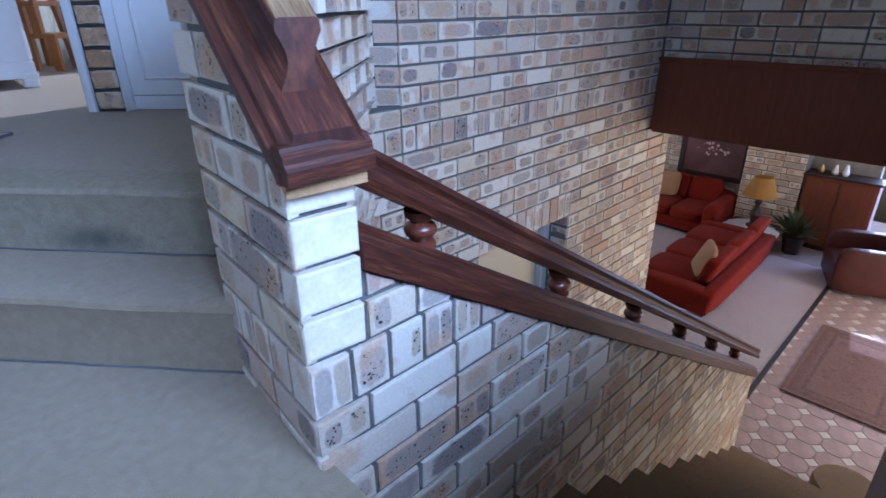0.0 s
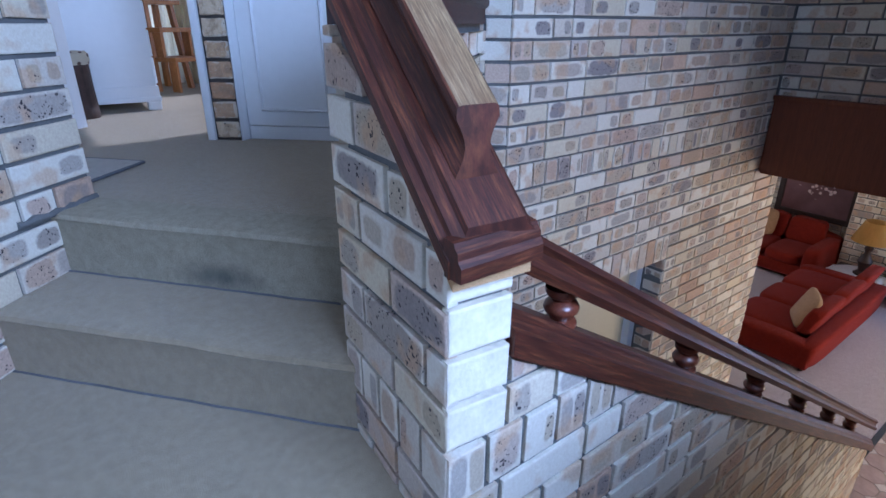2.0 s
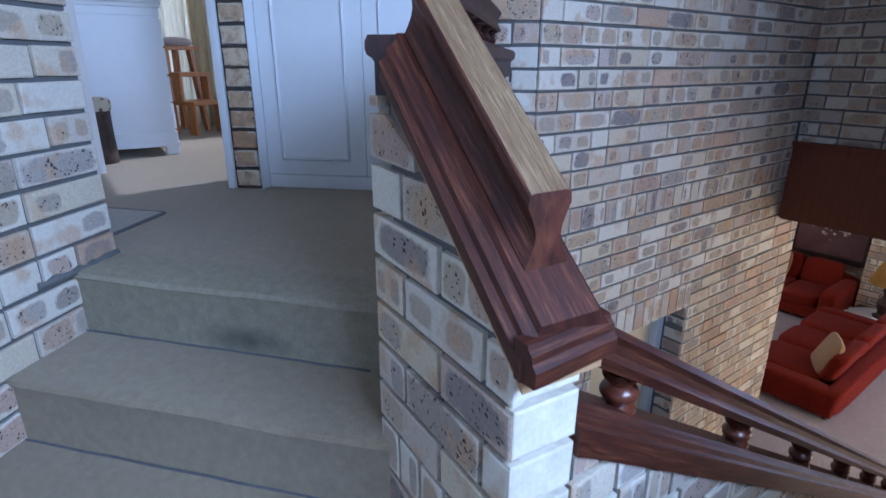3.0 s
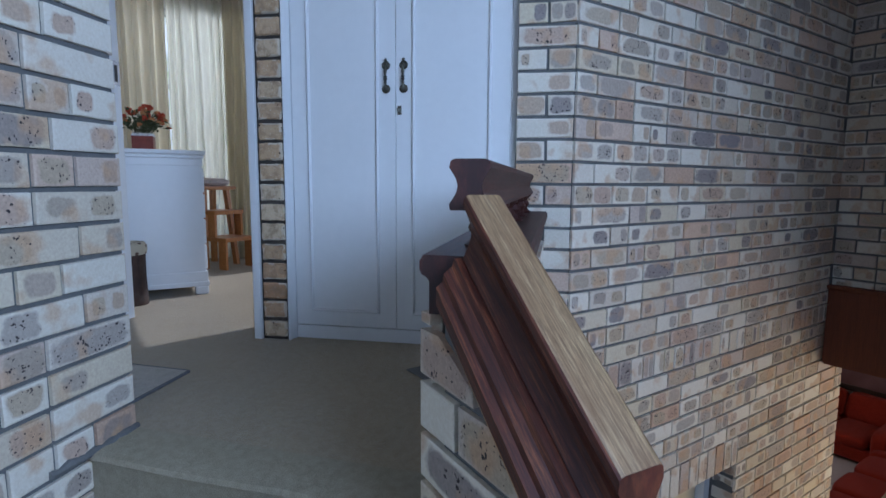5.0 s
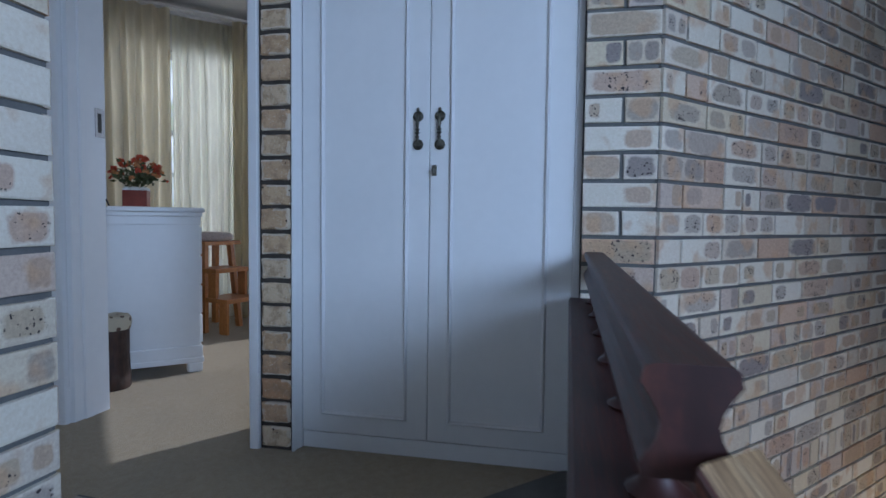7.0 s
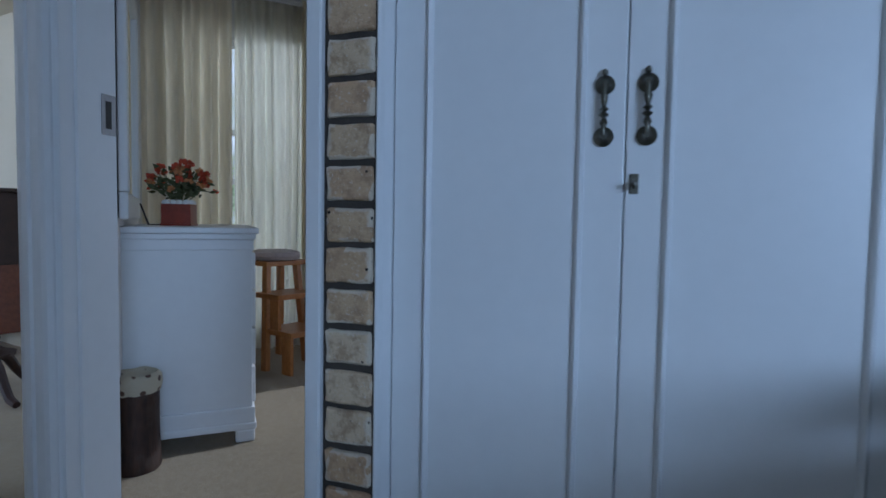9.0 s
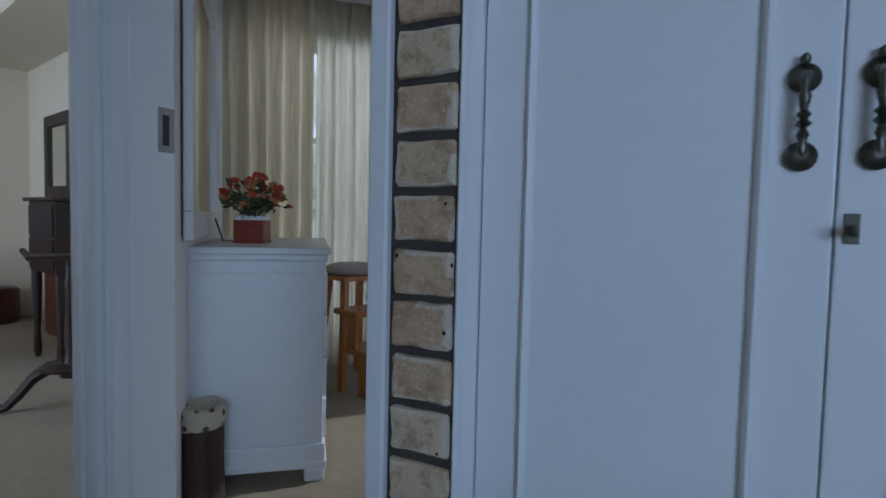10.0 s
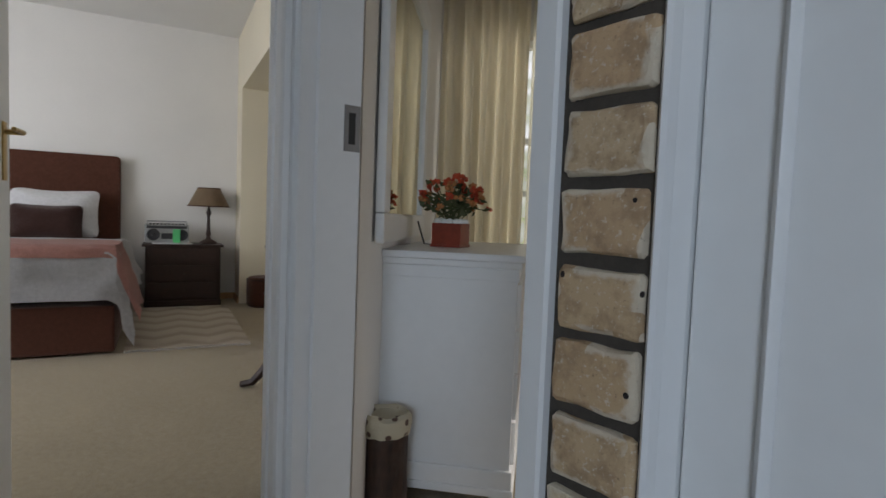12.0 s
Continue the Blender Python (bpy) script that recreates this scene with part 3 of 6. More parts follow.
wall("wall_dressing_east", [((3.2, 2.2), (3.2, 3.4), ZU, CEIL, -0.2, 0), ((3.2, 3.4), (3.2, 5.2), ZU, 0.75, -0.2, 0), ((3.2, 3.4), (3.2, 5.2), 2.55, CEIL, -0.2, 0), ((3.2, 5.2), (3.2, 5.9), ZU, CEIL, -0.2, 0)], M_WALL, "plain white dressing room wall")
wall("wall_dressing_south", [((1.2, 2.9), (3.2, 2.9), ZU, CEIL, -0.1, 0)], M_WALL, "plain white wall behind the cupboard")
wall("wall_door_head", [(P(-2.46, UC + 0.03), P(-1.60, UC + 0.03), 2.42, CEIL, 0, 0.19)], M_WALL, "plaster over the dressing room door")
wall("wall_bedroom_door", [(P(-2.60, 2.566), P(-2.60, 1.76), 2.42, 3.4, -0.12, 0.0), (P(-2.60, 1.76), P(-2.60, 1.3), ZU, 3.4, -0.12, 0)], M_WALL, "plaster round the bedroom door")
wall("wall_headboard", [(B(-3.4, 8.36), B(2.48, 8.36), ZU, 3.4, 0, 0.2)], M_WALL, "white bedroom wall behind the bed")
wall("wall_alcove", [(B(2.48, 8.36), B(2.48, 7.95), ZU, 3.4, 0, 0.65), (B(2.48, 7.95), B(2.48, 5.0), 2.74, 3.4, 0, 0.65), (B(3.05, 7.95), B(3.05, 5.0), ZU, 2.74, 0, 0.08)], M_CREAM, "pale wall with a deep bedroom alcove")
DW = P(-2.60, -1.6)
BW = B(-3.2, 8.36)
wall("wall_bedroom_south", [(P(-2.60, 1.31), DW, ZU, 3.4, -0.12, 0)], M_WALL, "plain white bedroom wall")


def along(p, q, f):
    return (p[0] + (q[0] - p[0]) * f, p[1] + (q[1] - p[1]) * f)


wall("wall_bedroom_west", [(DW, along(DW, BW, 0.3), ZU, 3.4, 0, 0.2), (along(DW, BW, 0.3), along(DW, BW, 0.72), ZU, 1.1, 0, 0.2), (along(DW, BW, 0.3), along(DW, BW, 0.72), 2.7, 3.4, 0, 0.2), (along(DW, BW, 0.72), BW, ZU, 3.4, 0, 0.2)], M_WALL, "white bedroom wall with its window")

# ceilings
bm = prism(bmesh.new(), [(-1.9, -1.5), (3.7, -1.5), (3.7, -0.7), (4.6, -0.7), (4.6, 2.2), (1.9, 2.2), P(-0.2, 2.72), P(-3.0, 2.72), P(-3.0, 1.4), (-1.9, 0.8)], CEIL, CEIL + 0.1)
thing("ceiling_upper", bm, [M_CEIL_HALL], "plain dark unseen ceiling over hall and stairs", "ceiling", kind="structure")
bm = prism(bmesh.new(), [P(-0.2, 2.721), (1.9, 2.201), (3.5, 2.2), (3.5, 6.2), (0.16, 6.2), (0.16, 3.9), P(-2.4, 2.721)], CEIL, CEIL + 0.1)
thing("ceiling_dressing", bm, M_CEIL, "plain white dressing room ceiling", "ceiling", kind="structure")
bm = prism(bmesh.new(), [P(-2.48, -1.9), P(-2.48, 2.6), (0.2, 3.75), (0.2, 6.2), B(3.4, 8.7), B(-3.7, 8.7), P(-3.2, -1.9)], 3.38, 3.48)
thing("ceiling_bedroom", bm, M_CEIL, "plain white bedroom ceiling", "ceiling", kind="structure")
bm = cube(4.6, -2.6, 0.42, 9.8, 6.2, 0.5)
box(bm, 3.7, -2.6, CEIL, 4.6, -0.7, CEIL + 0.1)
thing("ceiling_lounge", bm, M_CEIL, "plain white lounge ceiling", "ceiling", kind="structure")
# ---------------------------------------------------------------- balustrade walls
A0, A1 = (0.4355, 0.71), (0.479, 1.14)      # centre line of the sloped wall beside the steps
HB = 0.0575


def zslope(y):
    return 0.575 + (y - 0.71) * 0.905


bm = bmesh.new()
strip(bm, (A0[0] + 0.0015, A0[1] + 0.013), (0.4725, 1.076), ZL, [0.572, 0.886, 0.886, 0.572], -HB + 0.008, HB - 0.008)
PA = thing("wall_balustrade", bm, M_MORTAR, "half-brick balustrade wall rising with the steps", "wall", kind="structure")
bm = bmesh.new()
strip(bm, P(-0.42, 1.10), P(-0.385, UC), ZL, 0.888, -HB + 0.008, HB - 0.008)
PB = thing("wall_gallery", bm, M_MORTAR, "half-brick gallery wall beside the upper hall", "wall", kind="structure")
RS = -0.6165                                # fall of the lower rail


def zrail(x):
    return 0.385 + (x - 0.5) * RS


bm = bmesh.new()
prism(bm, [(0.49, 0.718), (3.76, 0.718), (3.76, 0.817), (0.49, 0.817)], ZL, [zrail(0.49) - 0.004, zrail(3.76) - 0.004, zrail(3.76) - 0.004, zrail(0.49) - 0.004])
PF = thing("wall_flight", bm, M_MORTAR, "half-brick wall falling with the stair flight", "wall", kind="structure")

# caps and rails
CAP = [(-0.079, 0.0), (-0.079, 0.026), (-0.068, 0.034), (-0.066, 0.046), (-0.052, 0.056), (-0.048, 0.068), (0.048, 0.068), (0.052, 0.056), (0.066, 0.046), (0.068, 0.034), (0.079, 0.026), (0.079, 0.0)]


def rail_profile(w, h):
    """Handrail with hollowed sides."""
    pts = []
    for k in range(9):
        f = k / 8
        pinch = math.sin(math.pi * f) ** 1.5 * 0.24 * w
        pts.append((w / 2 - pinch - (0.006 if k in (0, 8) else 0), f * h))
    crown = [(-w / 2 + 0.009, h + 0.003), (-w / 2 + 0.014, h + 0.0045), (w / 2 - 0.014, h + 0.0045), (w / 2 - 0.009, h + 0.003)]
    return [(-a, b) for a, b in pts] + crown + pts[::-1]


slope = holder("sloped_handrail", 0, 0, 0, "mahogany handrail with hollowed sides on a moulded sloped cap", "handrail")
p0, p1 = Vector((0.431, 0.675, zslope(0.675) + 0.03)), Vector((0.475, 1.095, zslope(1.095) + 0.03))
part("cap", sweep(bmesh.new(), CAP, p0, p0.lerp(p1, 0.90)), M_RAIL, slope)
part("packing_strip", sweep(bmesh.new(), [(-0.068, 0.0), (-0.068, 0.022), (0.068, 0.022), (0.068, 0.0)], p0 + Vector((0.001, 0.006, -0.024)), p0.lerp(p1, 0.90) + Vector((0, 0, -0.024))), M_OAK, slope, "pale unvarnished packing strip")
NOSE = [(-0.02, 0.0), (0.016, 0.0), (0.017, 0.022), (0.012, 0.028), (0.010, 0.031), (0.009, 0.041), (0.003, 0.047), (0.001, 0.053), (-0.02, 0.056)]
nose = sweep(bmesh.new(), NOSE, p0 + Vector((-0.0765, 0, 0.001)), p0 + Vector((0.0765, 0, 0.001)))
part("cap_nose", nose, M_RAIL, slope, "moulded end of the cap")
d = (p1 - p0)
part("rail", sweep(bmesh.new(), rail_profile(0.080, 0.105), p0 + d * 0.13 + Vector((0.002, 0, 0.058)), p1 - d * 0.11 + Vector((0, 0, 0.058))), [M_RAIL, M_RAIL_PALE], slope, "mahogany rail with a pale tan top")

gal = holder("gallery_handrail", 0, 0, 0, "dark mahogany gallery handrail on short turned balusters", "handrail")
g0, g1 = Vector((*P(-0.425, 1.08), 0.905)), Vector((*P(-0.385, UC - 0.002), 0.905))
GALLERY_CAP = [(-0.070, -0.018), (-0.070, 0.036), (-0.075, 0.042), (-0.083, 0.047), (-0.086, 0.055), (-0.086, 0.068), (-0.080, 0.078), (0.080, 0.078), (0.086, 0.068), (0.086, 0.055), (0.083, 0.047), (0.075, 0.042), (0.070, 0.036), (0.070, -0.018)]
part("cap", sweep(bmesh.new(), GALLERY_CAP, g0, g1), M_RAIL_DK, gal)
part("rail", sweep(bmesh.new(), rail_profile(0.074, 0.076), g0 + (g1 - g0) * 0.004 + Vector((-0.005, 0.005, 0.149)), g1 + Vector((-0.005, 0.005, 0.149))), M_RAIL_DK, gal)
SPOOL = [(0.027, 0.0), (0.030, 0.006), (0.020, 0.012), (0.015, 0.022), (0.022, 0.032), (0.024, 0.036), (0.022, 0.040), (0.015, 0.050), (0.020, 0.058), (0.030, 0.064), (0.030, 0.072)]
for k in range(6):
    c = g0 + (g1 - g0) * (0.09 + k * 0.165)
    part("baluster", lathe(bmesh.new(), [(r, h * 1.02) for r, h in SPOOL], c.x - 0.004, c.y + 0.004, c.z + 0.077, 14), M_RAIL_DK, gal, smooth=True)

low = holder("stair_rail", 0, 0, 0, "double mahogany stair rail with turned spool balusters", "handrail")
RAIL_LO = [(-0.07, 0.0), (-0.07, 0.05), (-0.06, 0.056), (-0.058, 0.07), (-0.045, 0.08), (-0.04, 0.086), (0.04, 0.086), (0.045, 0.08), (0.058, 0.07), (0.06, 0.056), (0.07, 0.05), (0.07, 0.0)]
RAIL_HI = [(-0.048, 0.0), (-0.055, 0.02), (-0.043, 0.034), (-0.043, 0.05), (-0.05, 0.064), (-0.04, 0.078), (0.04, 0.078), (0.05, 0.064), (0.043, 0.05), (0.043, 0.034), (0.055, 0.02), (0.048, 0.0)]
XA, XB = 0.498, 3.84
part("bottom_rail", sweep(bmesh.new(), RAIL_LO, (XA, 0.765, zrail(XA)), (XB, 0.765, zrail(XB))), M_RAIL, low)
part("top_rail", sweep(bmesh.new(), RAIL_HI, (XA, 0.765, zrail(XA) + 0.155), (XB, 0.765, zrail(XB) + 0.155)), M_RAIL, low)
SPIN = [(0.030, 0.0), (0.033, 0.006), (0.031, 0.013), (0.021, 0.018), (0.024, 0.024), (0.033, 0.034), (0.035, 0.042), (0.031, 0.051), (0.021, 0.058), (0.022, 0.063), (0.031, 0.069), (0.033, 0.076), (0.033, 0.084)]
for k in range(6):
    x = 0.69 + k * 0.535
    part("baluster", lathe(bmesh.new(), SPIN, x, 0.765, zrail(x) + 0.080, 16), M_MAHOG, low, smooth=True)

# ---------------------------------------------------------------- cupboard
def diag(name, s, u, z, label, category, group=""):
    """Holder whose x runs along the cupboard wall, y into it."""
    x, y = P(s, u)
    return holder(name, x, y, z, label, category, group, -45)


cup = diag("cupboard", -0.956, UK, ZU, "white painted built-in cupboard with two panelled doors", "cupboard")
part("plinth", cube(-0.481, 0.004, 0.0, 0.520, 0.05, 0.062, 0.003), M_WHITE, cup)
part("stile", cube(0.497, -0.004, 0.0, 0.520, 0.05, CEIL - ZU - 0.004, 0.003), M_WHITE, cup)
part("back_board", cube(-0.48, 0.5, 0.0, 0.51, 0.52, 2.5), M_WHITE, cup)
part("meeting_strip", cube(-0.03, 0.024, 0.07, 0.03, 0.04, 2.5), M_WHITE, cup)


def bead_frame(bm, x0, x1, z0, z1, y, w=0.012):
    """Raised bead round a panel, mitred."""
    prof = [(0.0, 0.0), (0.15, -0.55), (0.5, -0.8), (0.85, -0.55), (1.0, 0.0)]
    rings = []
    for cx, cz, sx, sz in ((x0, z0, 1, 1), (x1, z0, -1, 1), (x1, z1, -1, -1), (x0, z1, 1, -1)):
        rings.append([bm.verts.new((cx + sx * a * w, y + b * w, cz + sz * a * w)) for a, b in prof])
    for i in range(4):
        a, b = rings[i], rings[(i + 1) % 4]
        for k in range(len(prof) - 1):
            bm.faces.new((a[k], a[k + 1], b[k + 1], b[k]))
    return bm


KNOB = [(0.004, 0.0), (0.012, 0.001), (0.017, 0.003), (0.019, 0.006), (0.017, 0.009), (0.012, 0.011), (0.008, 0.016), (0.006, 0.022)]
BAR = [(0.004, 0.0), (0.006, 0.006), (0.0045, 0.012), (0.0075, 0.018), (0.004, 0.024), (0.010, 0.028), (0.004, 0.032), (0.009, 0.036), (0.004, 0.040), (0.006, 0.046), (0.0075, 0.052), (0.0045, 0.058), (0.006, 0.064), (0.004, 0.070)]
for side, x0, x1, px0, px1, hx in ((-1, -0.480, -0.0012, -0.407, -0.076, -0.041), (1, 0.0012, 0.496, 0.071, 0.413, 0.037)):
    door = part("door", cube(x0, 0.0, 0.066, x1, 0.022, 2.5, 0.003), M_WHITE, cup)
    part("panel_bead", bead_frame(bmesh.new(), px0, px1, 0.132, 2.42, -0.0005, 0.015), M_WHITE, door, smooth=True)
    hb = bmesh.new()
    top, bot = 1.224, 1.126
    for z in (top, bot):
        lathe(hb, KNOB, 0, 0, 0, 18, Matrix.Translation((hx, 0.0, z)) @ Matrix.Rotation(radians(90), 4, "X"))
    lathe(hb, [(r, h * (top - bot) / 0.07) for r, h in BAR], hx, -0.019, bot, 12)
    lathe(hb, [(0.003, 0.0), (0.006, 0.004), (0.006, 0.010), (0.002, 0.014)], hx, -0.010, top + 0.016, 10)
    part("handle", hb, M_BRASS, door, "ornate aged brass pull handle", smooth=True)
lk = cube(0.009, -0.003, 1.017, 0.026, 0.0005, 1.055, 0.001)
lathe(lk, [(0.006, 0), (0.006, 0.006), (0.003, 0.007)], 0, 0, 0, 12, Matrix.Translation((0.017, 0, 1.035)) @ Matrix.Rotation(radians(90), 4, "X"))
box(lk, 0.0155, -0.028, 1.027, 0.0185, -0.004, 1.042, 0.001)
lathe(lk, [(0.002, 0.0), (0.008, 0.001), (0.008, 0.004), (0.002, 0.005)], 0, 0, 0, 12, Matrix.Translation((0.0145, -0.032, 1.0345)) @ Matrix.Rotation(radians(90), 4, "Y"))
part("lock", lk, M_BRASS, cup, "small steel lock plate with key")

# ---------------------------------------------------------------- door frames
door1 = diag("door_frame", -2.03, UC, ZU, "white painted wooden door frame of the dressing room", "door frame")
H = 2.05
jr = bmesh.new()
prism(jr, [(0.405, -0.004), (0.409, -0.008), (0.440, -0.008), (0.444, -0.003), (0.444, 0.10), (0.405, 0.10)], 0.0, CEIL - ZU - 0.003)
part("jamb", jr, M_WHITE, door1)
# post shared with the bedroom door: stepped and fluted faces
post = [(-0.570, 0.036), (-0.545, 0.028), (-0.520, 0.028), (-0.516, 0.036), (-0.508, 0.036), (-0.504, 0.028), (-0.468, 0.026), (-0.452, 0.030), (-0.446, 0.044), (-0.452, 0.048), (-0.452, 0.056), (-0.446, 0.060),
        (-0.436, 0.064), (-0.436, 0.108), (-0.428, 0.112), (-0.428, 0.236), (-0.44, 0.24), (-0.570, 0.24)]
part("post", prism(bmesh.new(), post, 0.0, CEIL - ZU - 0.003), M_WHITE, door1, "fluted white post with two strike plates")
part("strike_plate", cube(-0.4282, 0.186, 1.203, -0.4262, 0.2345, 1.325, 0.0005), M_STEEL, door1, "dull steel strike plate")
part("strike_slot", cube(-0.4264, 0.199, 1.222, -0.4256, 0.219, 1.305), M_BLACK, door1)
part("strike_plate", cube(-0.5712, 0.048, 1.203, -0.5698, 0.09, 1.325, 0.0005), M_STEEL, door1, "dull steel strike plate")
part("head", cube(-0.428, 0.02, H + 0.0, 0.405, 0.22, H + 0.05), M_WHITE, door1)
# splayed reveal from the pier back to the cupboard doors
part("cupboard_reveal", prism(bmesh.new(), [(0.572, 0.002), (0.577, -0.003), (0.581, 0.004), (0.584, 0.016), (0.581, 0.022), (0.591, 0.046), (0.5925, 0.075), (0.568, 0.075)], 0.0, CEIL - ZU - 0.004), M_WHITE, door1)

# bedroom door: hinged past the near jamb and swung into the bedroom
leaf = diag("bedroom_door", -2.63, 1.795, ZU, "white painted bedroom door standing open", "door")
leaf.rotation_euler.z += radians(-14.6)
part("leaf", cube(-0.80, 0.0, 0.012, -0.01, 0.04, 2.03, 0.003), M_WHITE, leaf)
hb = bmesh.new()
tube(hb, [(-0.74, 0.04, 1.25), (-0.74, 0.085, 1.25), (-0.735, 0.09, 1.25), (-0.64, 0.09, 1.25)], [0.008, 0.008, 0.009, 0.007])
box(hb, -0.76, 0.04, 1.10, -0.72, 0.044, 1.28, 0.001)
part("handle", hb, M_GOLD, leaf, "brass lever handle", smooth=True)

# ---------------------------------------------------------------- closed door of the lower passage
pd = holder("passage_door", 2.66, 2.09, ZL, "cream painted door of the lower passage", "door")
M_CDOOR = paint("cream_door_paint", (0.66, 0.58, 0.40), 0.45, 0.06, 2, 30, 0.04)
part("leaf", cube(-0.40, 0.03, 0.01, 0.40, 0.07, 1.86, 0.004), M_CDOOR, pd)
for x0, x1 in ((-0.46, -0.405), (0.405, 0.468)):
    part("jamb", cube(x0, -0.02, 0.0, x1, 0.10, 1.865, 0.004), M_WHITE, pd)
part("head", cube(-0.405, -0.02, 1.83, 0.405, 0.10, 1.87), M_WHITE, pd)
part("handle", tube(cube(0.30, 0.024, 0.86, 0.34, 0.03, 1.04, 0.001), [(0.32, 0.03, 0.98), (0.32, -0.02, 0.98), (0.23, -0.025, 0.98)], 0.008), M_BRASS, pd, "dark lever handle")

# ---------------------------------------------------------------- loose carpet piece in the hall
bm = prism(bmesh.new(), [(0.295, 2.60), (0.10, 2.83), (-0.32, 2.44), (-0.12, 2.20), (0.08, 2.38)], ZU + 0.001, ZU + 0.010)
mat = thing("carpet_offcut", bm, carpet("pale_offcut_carpet", (0.42, 0.38, 0.31), (0.54, 0.49, 0.41)), "loose carpet offcut with a dark bound edge on the hall floor", "mat")
eb = bmesh.new()
for p, q in (((0.295, 2.60), (0.08, 2.38)), ((0.08, 2.38), (-0.12, 2.20)), ((0.295, 2.60), (0.10, 2.83))):
    tube(eb, [(p[0], p[1], ZU + 0.006), (q[0], q[1], ZU + 0.006)], 0.006, 6)
part("binding", eb, M_GREYEDGE, mat, "dark frayed binding")

# rough mortar fillet along the foot of the landing wall at the upper floor
sm = bmesh.new()
rnd = random.Random(21)
fillet = []
for k in range(12):
    x, y = P(-1.494 + rnd.uniform(0.0, 0.008), 1.31 + k * 0.027)
    fillet.append((x, y, ZU + 0.002 + rnd.uniform(-0.003, 0.006)))
tube(sm, fillet, [0.010 + rnd.uniform(-0.003, 0.005) for _ in fillet], 7)
thing("trim", sm, M_MORTAR, "rough grey mortar fillet at the wall foot", "mortar", kind="structure", smooth=True)

# ---------------------------------------------------------------- dressing room
DX, DY, DR = 0.188, 4.172, -4
dres = holder("chest_of_drawers", DX, DY, ZU, "white painted chest of drawers with chipped edges", "chest", rz=DR)
DW_, DD, DH = 0.487, 0.95, 0.917
part("body", cube(0.0, 0.0, 0.10, DW_, DD, DH - 0.07, 0.004), M_WHITE, dres)
part("top", cube(-0.022, -0.025, DH - 0.026, DW_ + 0.025, DD + 0.02, DH, 0.006), M_WHITE, dres)
part("moulding", cube(-0.012, -0.014, DH - 0.05, DW_ + 0.014, DD + 0.01, DH - 0.0262, 0.006), M_WHITE, dres)
part("frieze", cube(-0.006, -0.007, DH - 0.095, DW_ + 0.006, DD, DH - 0.0502, 0.004), M_WHITE, dres)
base = cube(-0.008, -0.010, 0.075, DW_ + 0.010, DD, 0.15, 0.006)
box(base, -0.014, -0.016, 0.055, DW_ + 0.016, DD, 0.085, 0.006)
part("base", base, M_WHITE, dres)
for x, y in ((0.03, 0.02), (DW_ - 0.035, 0.02), (0.03, DD - 0.05), (DW_ - 0.035, DD - 0.05)):
    part("foot", box(bmesh.new(), x - 0.035, y - 0.03, 0.0, x + 0.045, y + 0.03, 0.058, 0.012), M_WHITE, dres)
for k in range(4):
    z = 0.16 + k * 0.165
    dr = part("drawer", cube(DW_ - 0.002, 0.03, z, DW_ + 0.014, DD - 0.03, z + 0.155, 0.004), M_WHITE, dres)

# mirror leaning on the wall above the chest
def glass_mirror(nt, bsdf):
    bsdf.inputs["Base Color"].default_value = (0.86, 0.9, 0.86, 1)
    bsdf.inputs["Metallic"].default_value = 1.0
    n = noisy(nt, coords(nt), 6)
    nt.links.new(calc(nt, "MULTIPLY_ADD", n, 0.02, 0.01), bsdf.inputs["Roughness"])


M_MIRROR = material("mirror_glass", glass_mirror)
mir = holder("wall_mirror", 0.200, 3.97, ZU, "tall wall mirror in a broad white frame above the chest", "mirror", rz=90.8 - 90)
mw, mz0, mz1 = 1.06, 0.945, 2.05
fr = bmesh.new()
for a0, a1, b0, b1 in ((0, mw, mz0, mz0 + 0.10), (0, mw, mz1 - 0.10, mz1), (0, 0.10, mz0 + 0.10, mz1 - 0.10), (mw - 0.10, mw, mz0 + 0.10, mz1 - 0.10)):
    box(fr, 0.0, a0, b0, 0.032, a1, b1, 0.008)
part("frame", fr, M_WHITE, mir)
part("glass", cube(0.006, 0.08, mz0 + 0.08, 0.016, mw - 0.08, mz1 - 0.08), M_MIRROR, mir)

# pot of silk flowers
M_REDPOT = paint("red_lacquer", (0.24, 0.035, 0.014), 0.35, 0.3, 12)
M_LEAF = paint("dull_green_leaf", (0.075, 0.09, 0.035), 0.6, 0.4, 20)
M_PETAL = paint("orange_red_petal", (0.52, 0.075, 0.03), 0.6, 0.35, 30)
M_PETAL2 = paint("faded_orange_petal", (0.50, 0.22, 0.08), 0.6, 0.35, 30)
pot = holder("flower_pot", 0.40, 4.52, ZU + DH, "red square pot of orange silk flowers on the chest", "flower pot", rz=-14)
pb = bmesh.new()
prism(pb, [(-0.062, -0.062), (0.062, -0.062), (0.062, 0.062), (-0.062, 0.062)], 0.004, 0.098)
box(pb, -0.066, -0.066, 0.0, 0.066, 0.066, 0.010, 0.002)
part("pot", pb, M_REDPOT, pot)
rim = bmesh.new()
for k in range(14):
    a = k / 14 * 2 * math.pi
    m = max(abs(math.cos(a)), abs(math.sin(a)))
    lathe(rim, [(0.004, 0), (0.017, 0.006), (0.015, 0.018), (0.004, 0.024)], 0.052 * math.cos(a) / m, 0.052 * math.sin(a) / m, 0.094, 7)
part("moss", rim, M_WHITE, pot, "white scalloped filling")
rnd = random.Random(5)
lv, stem = bmesh.new(), bmesh.new()
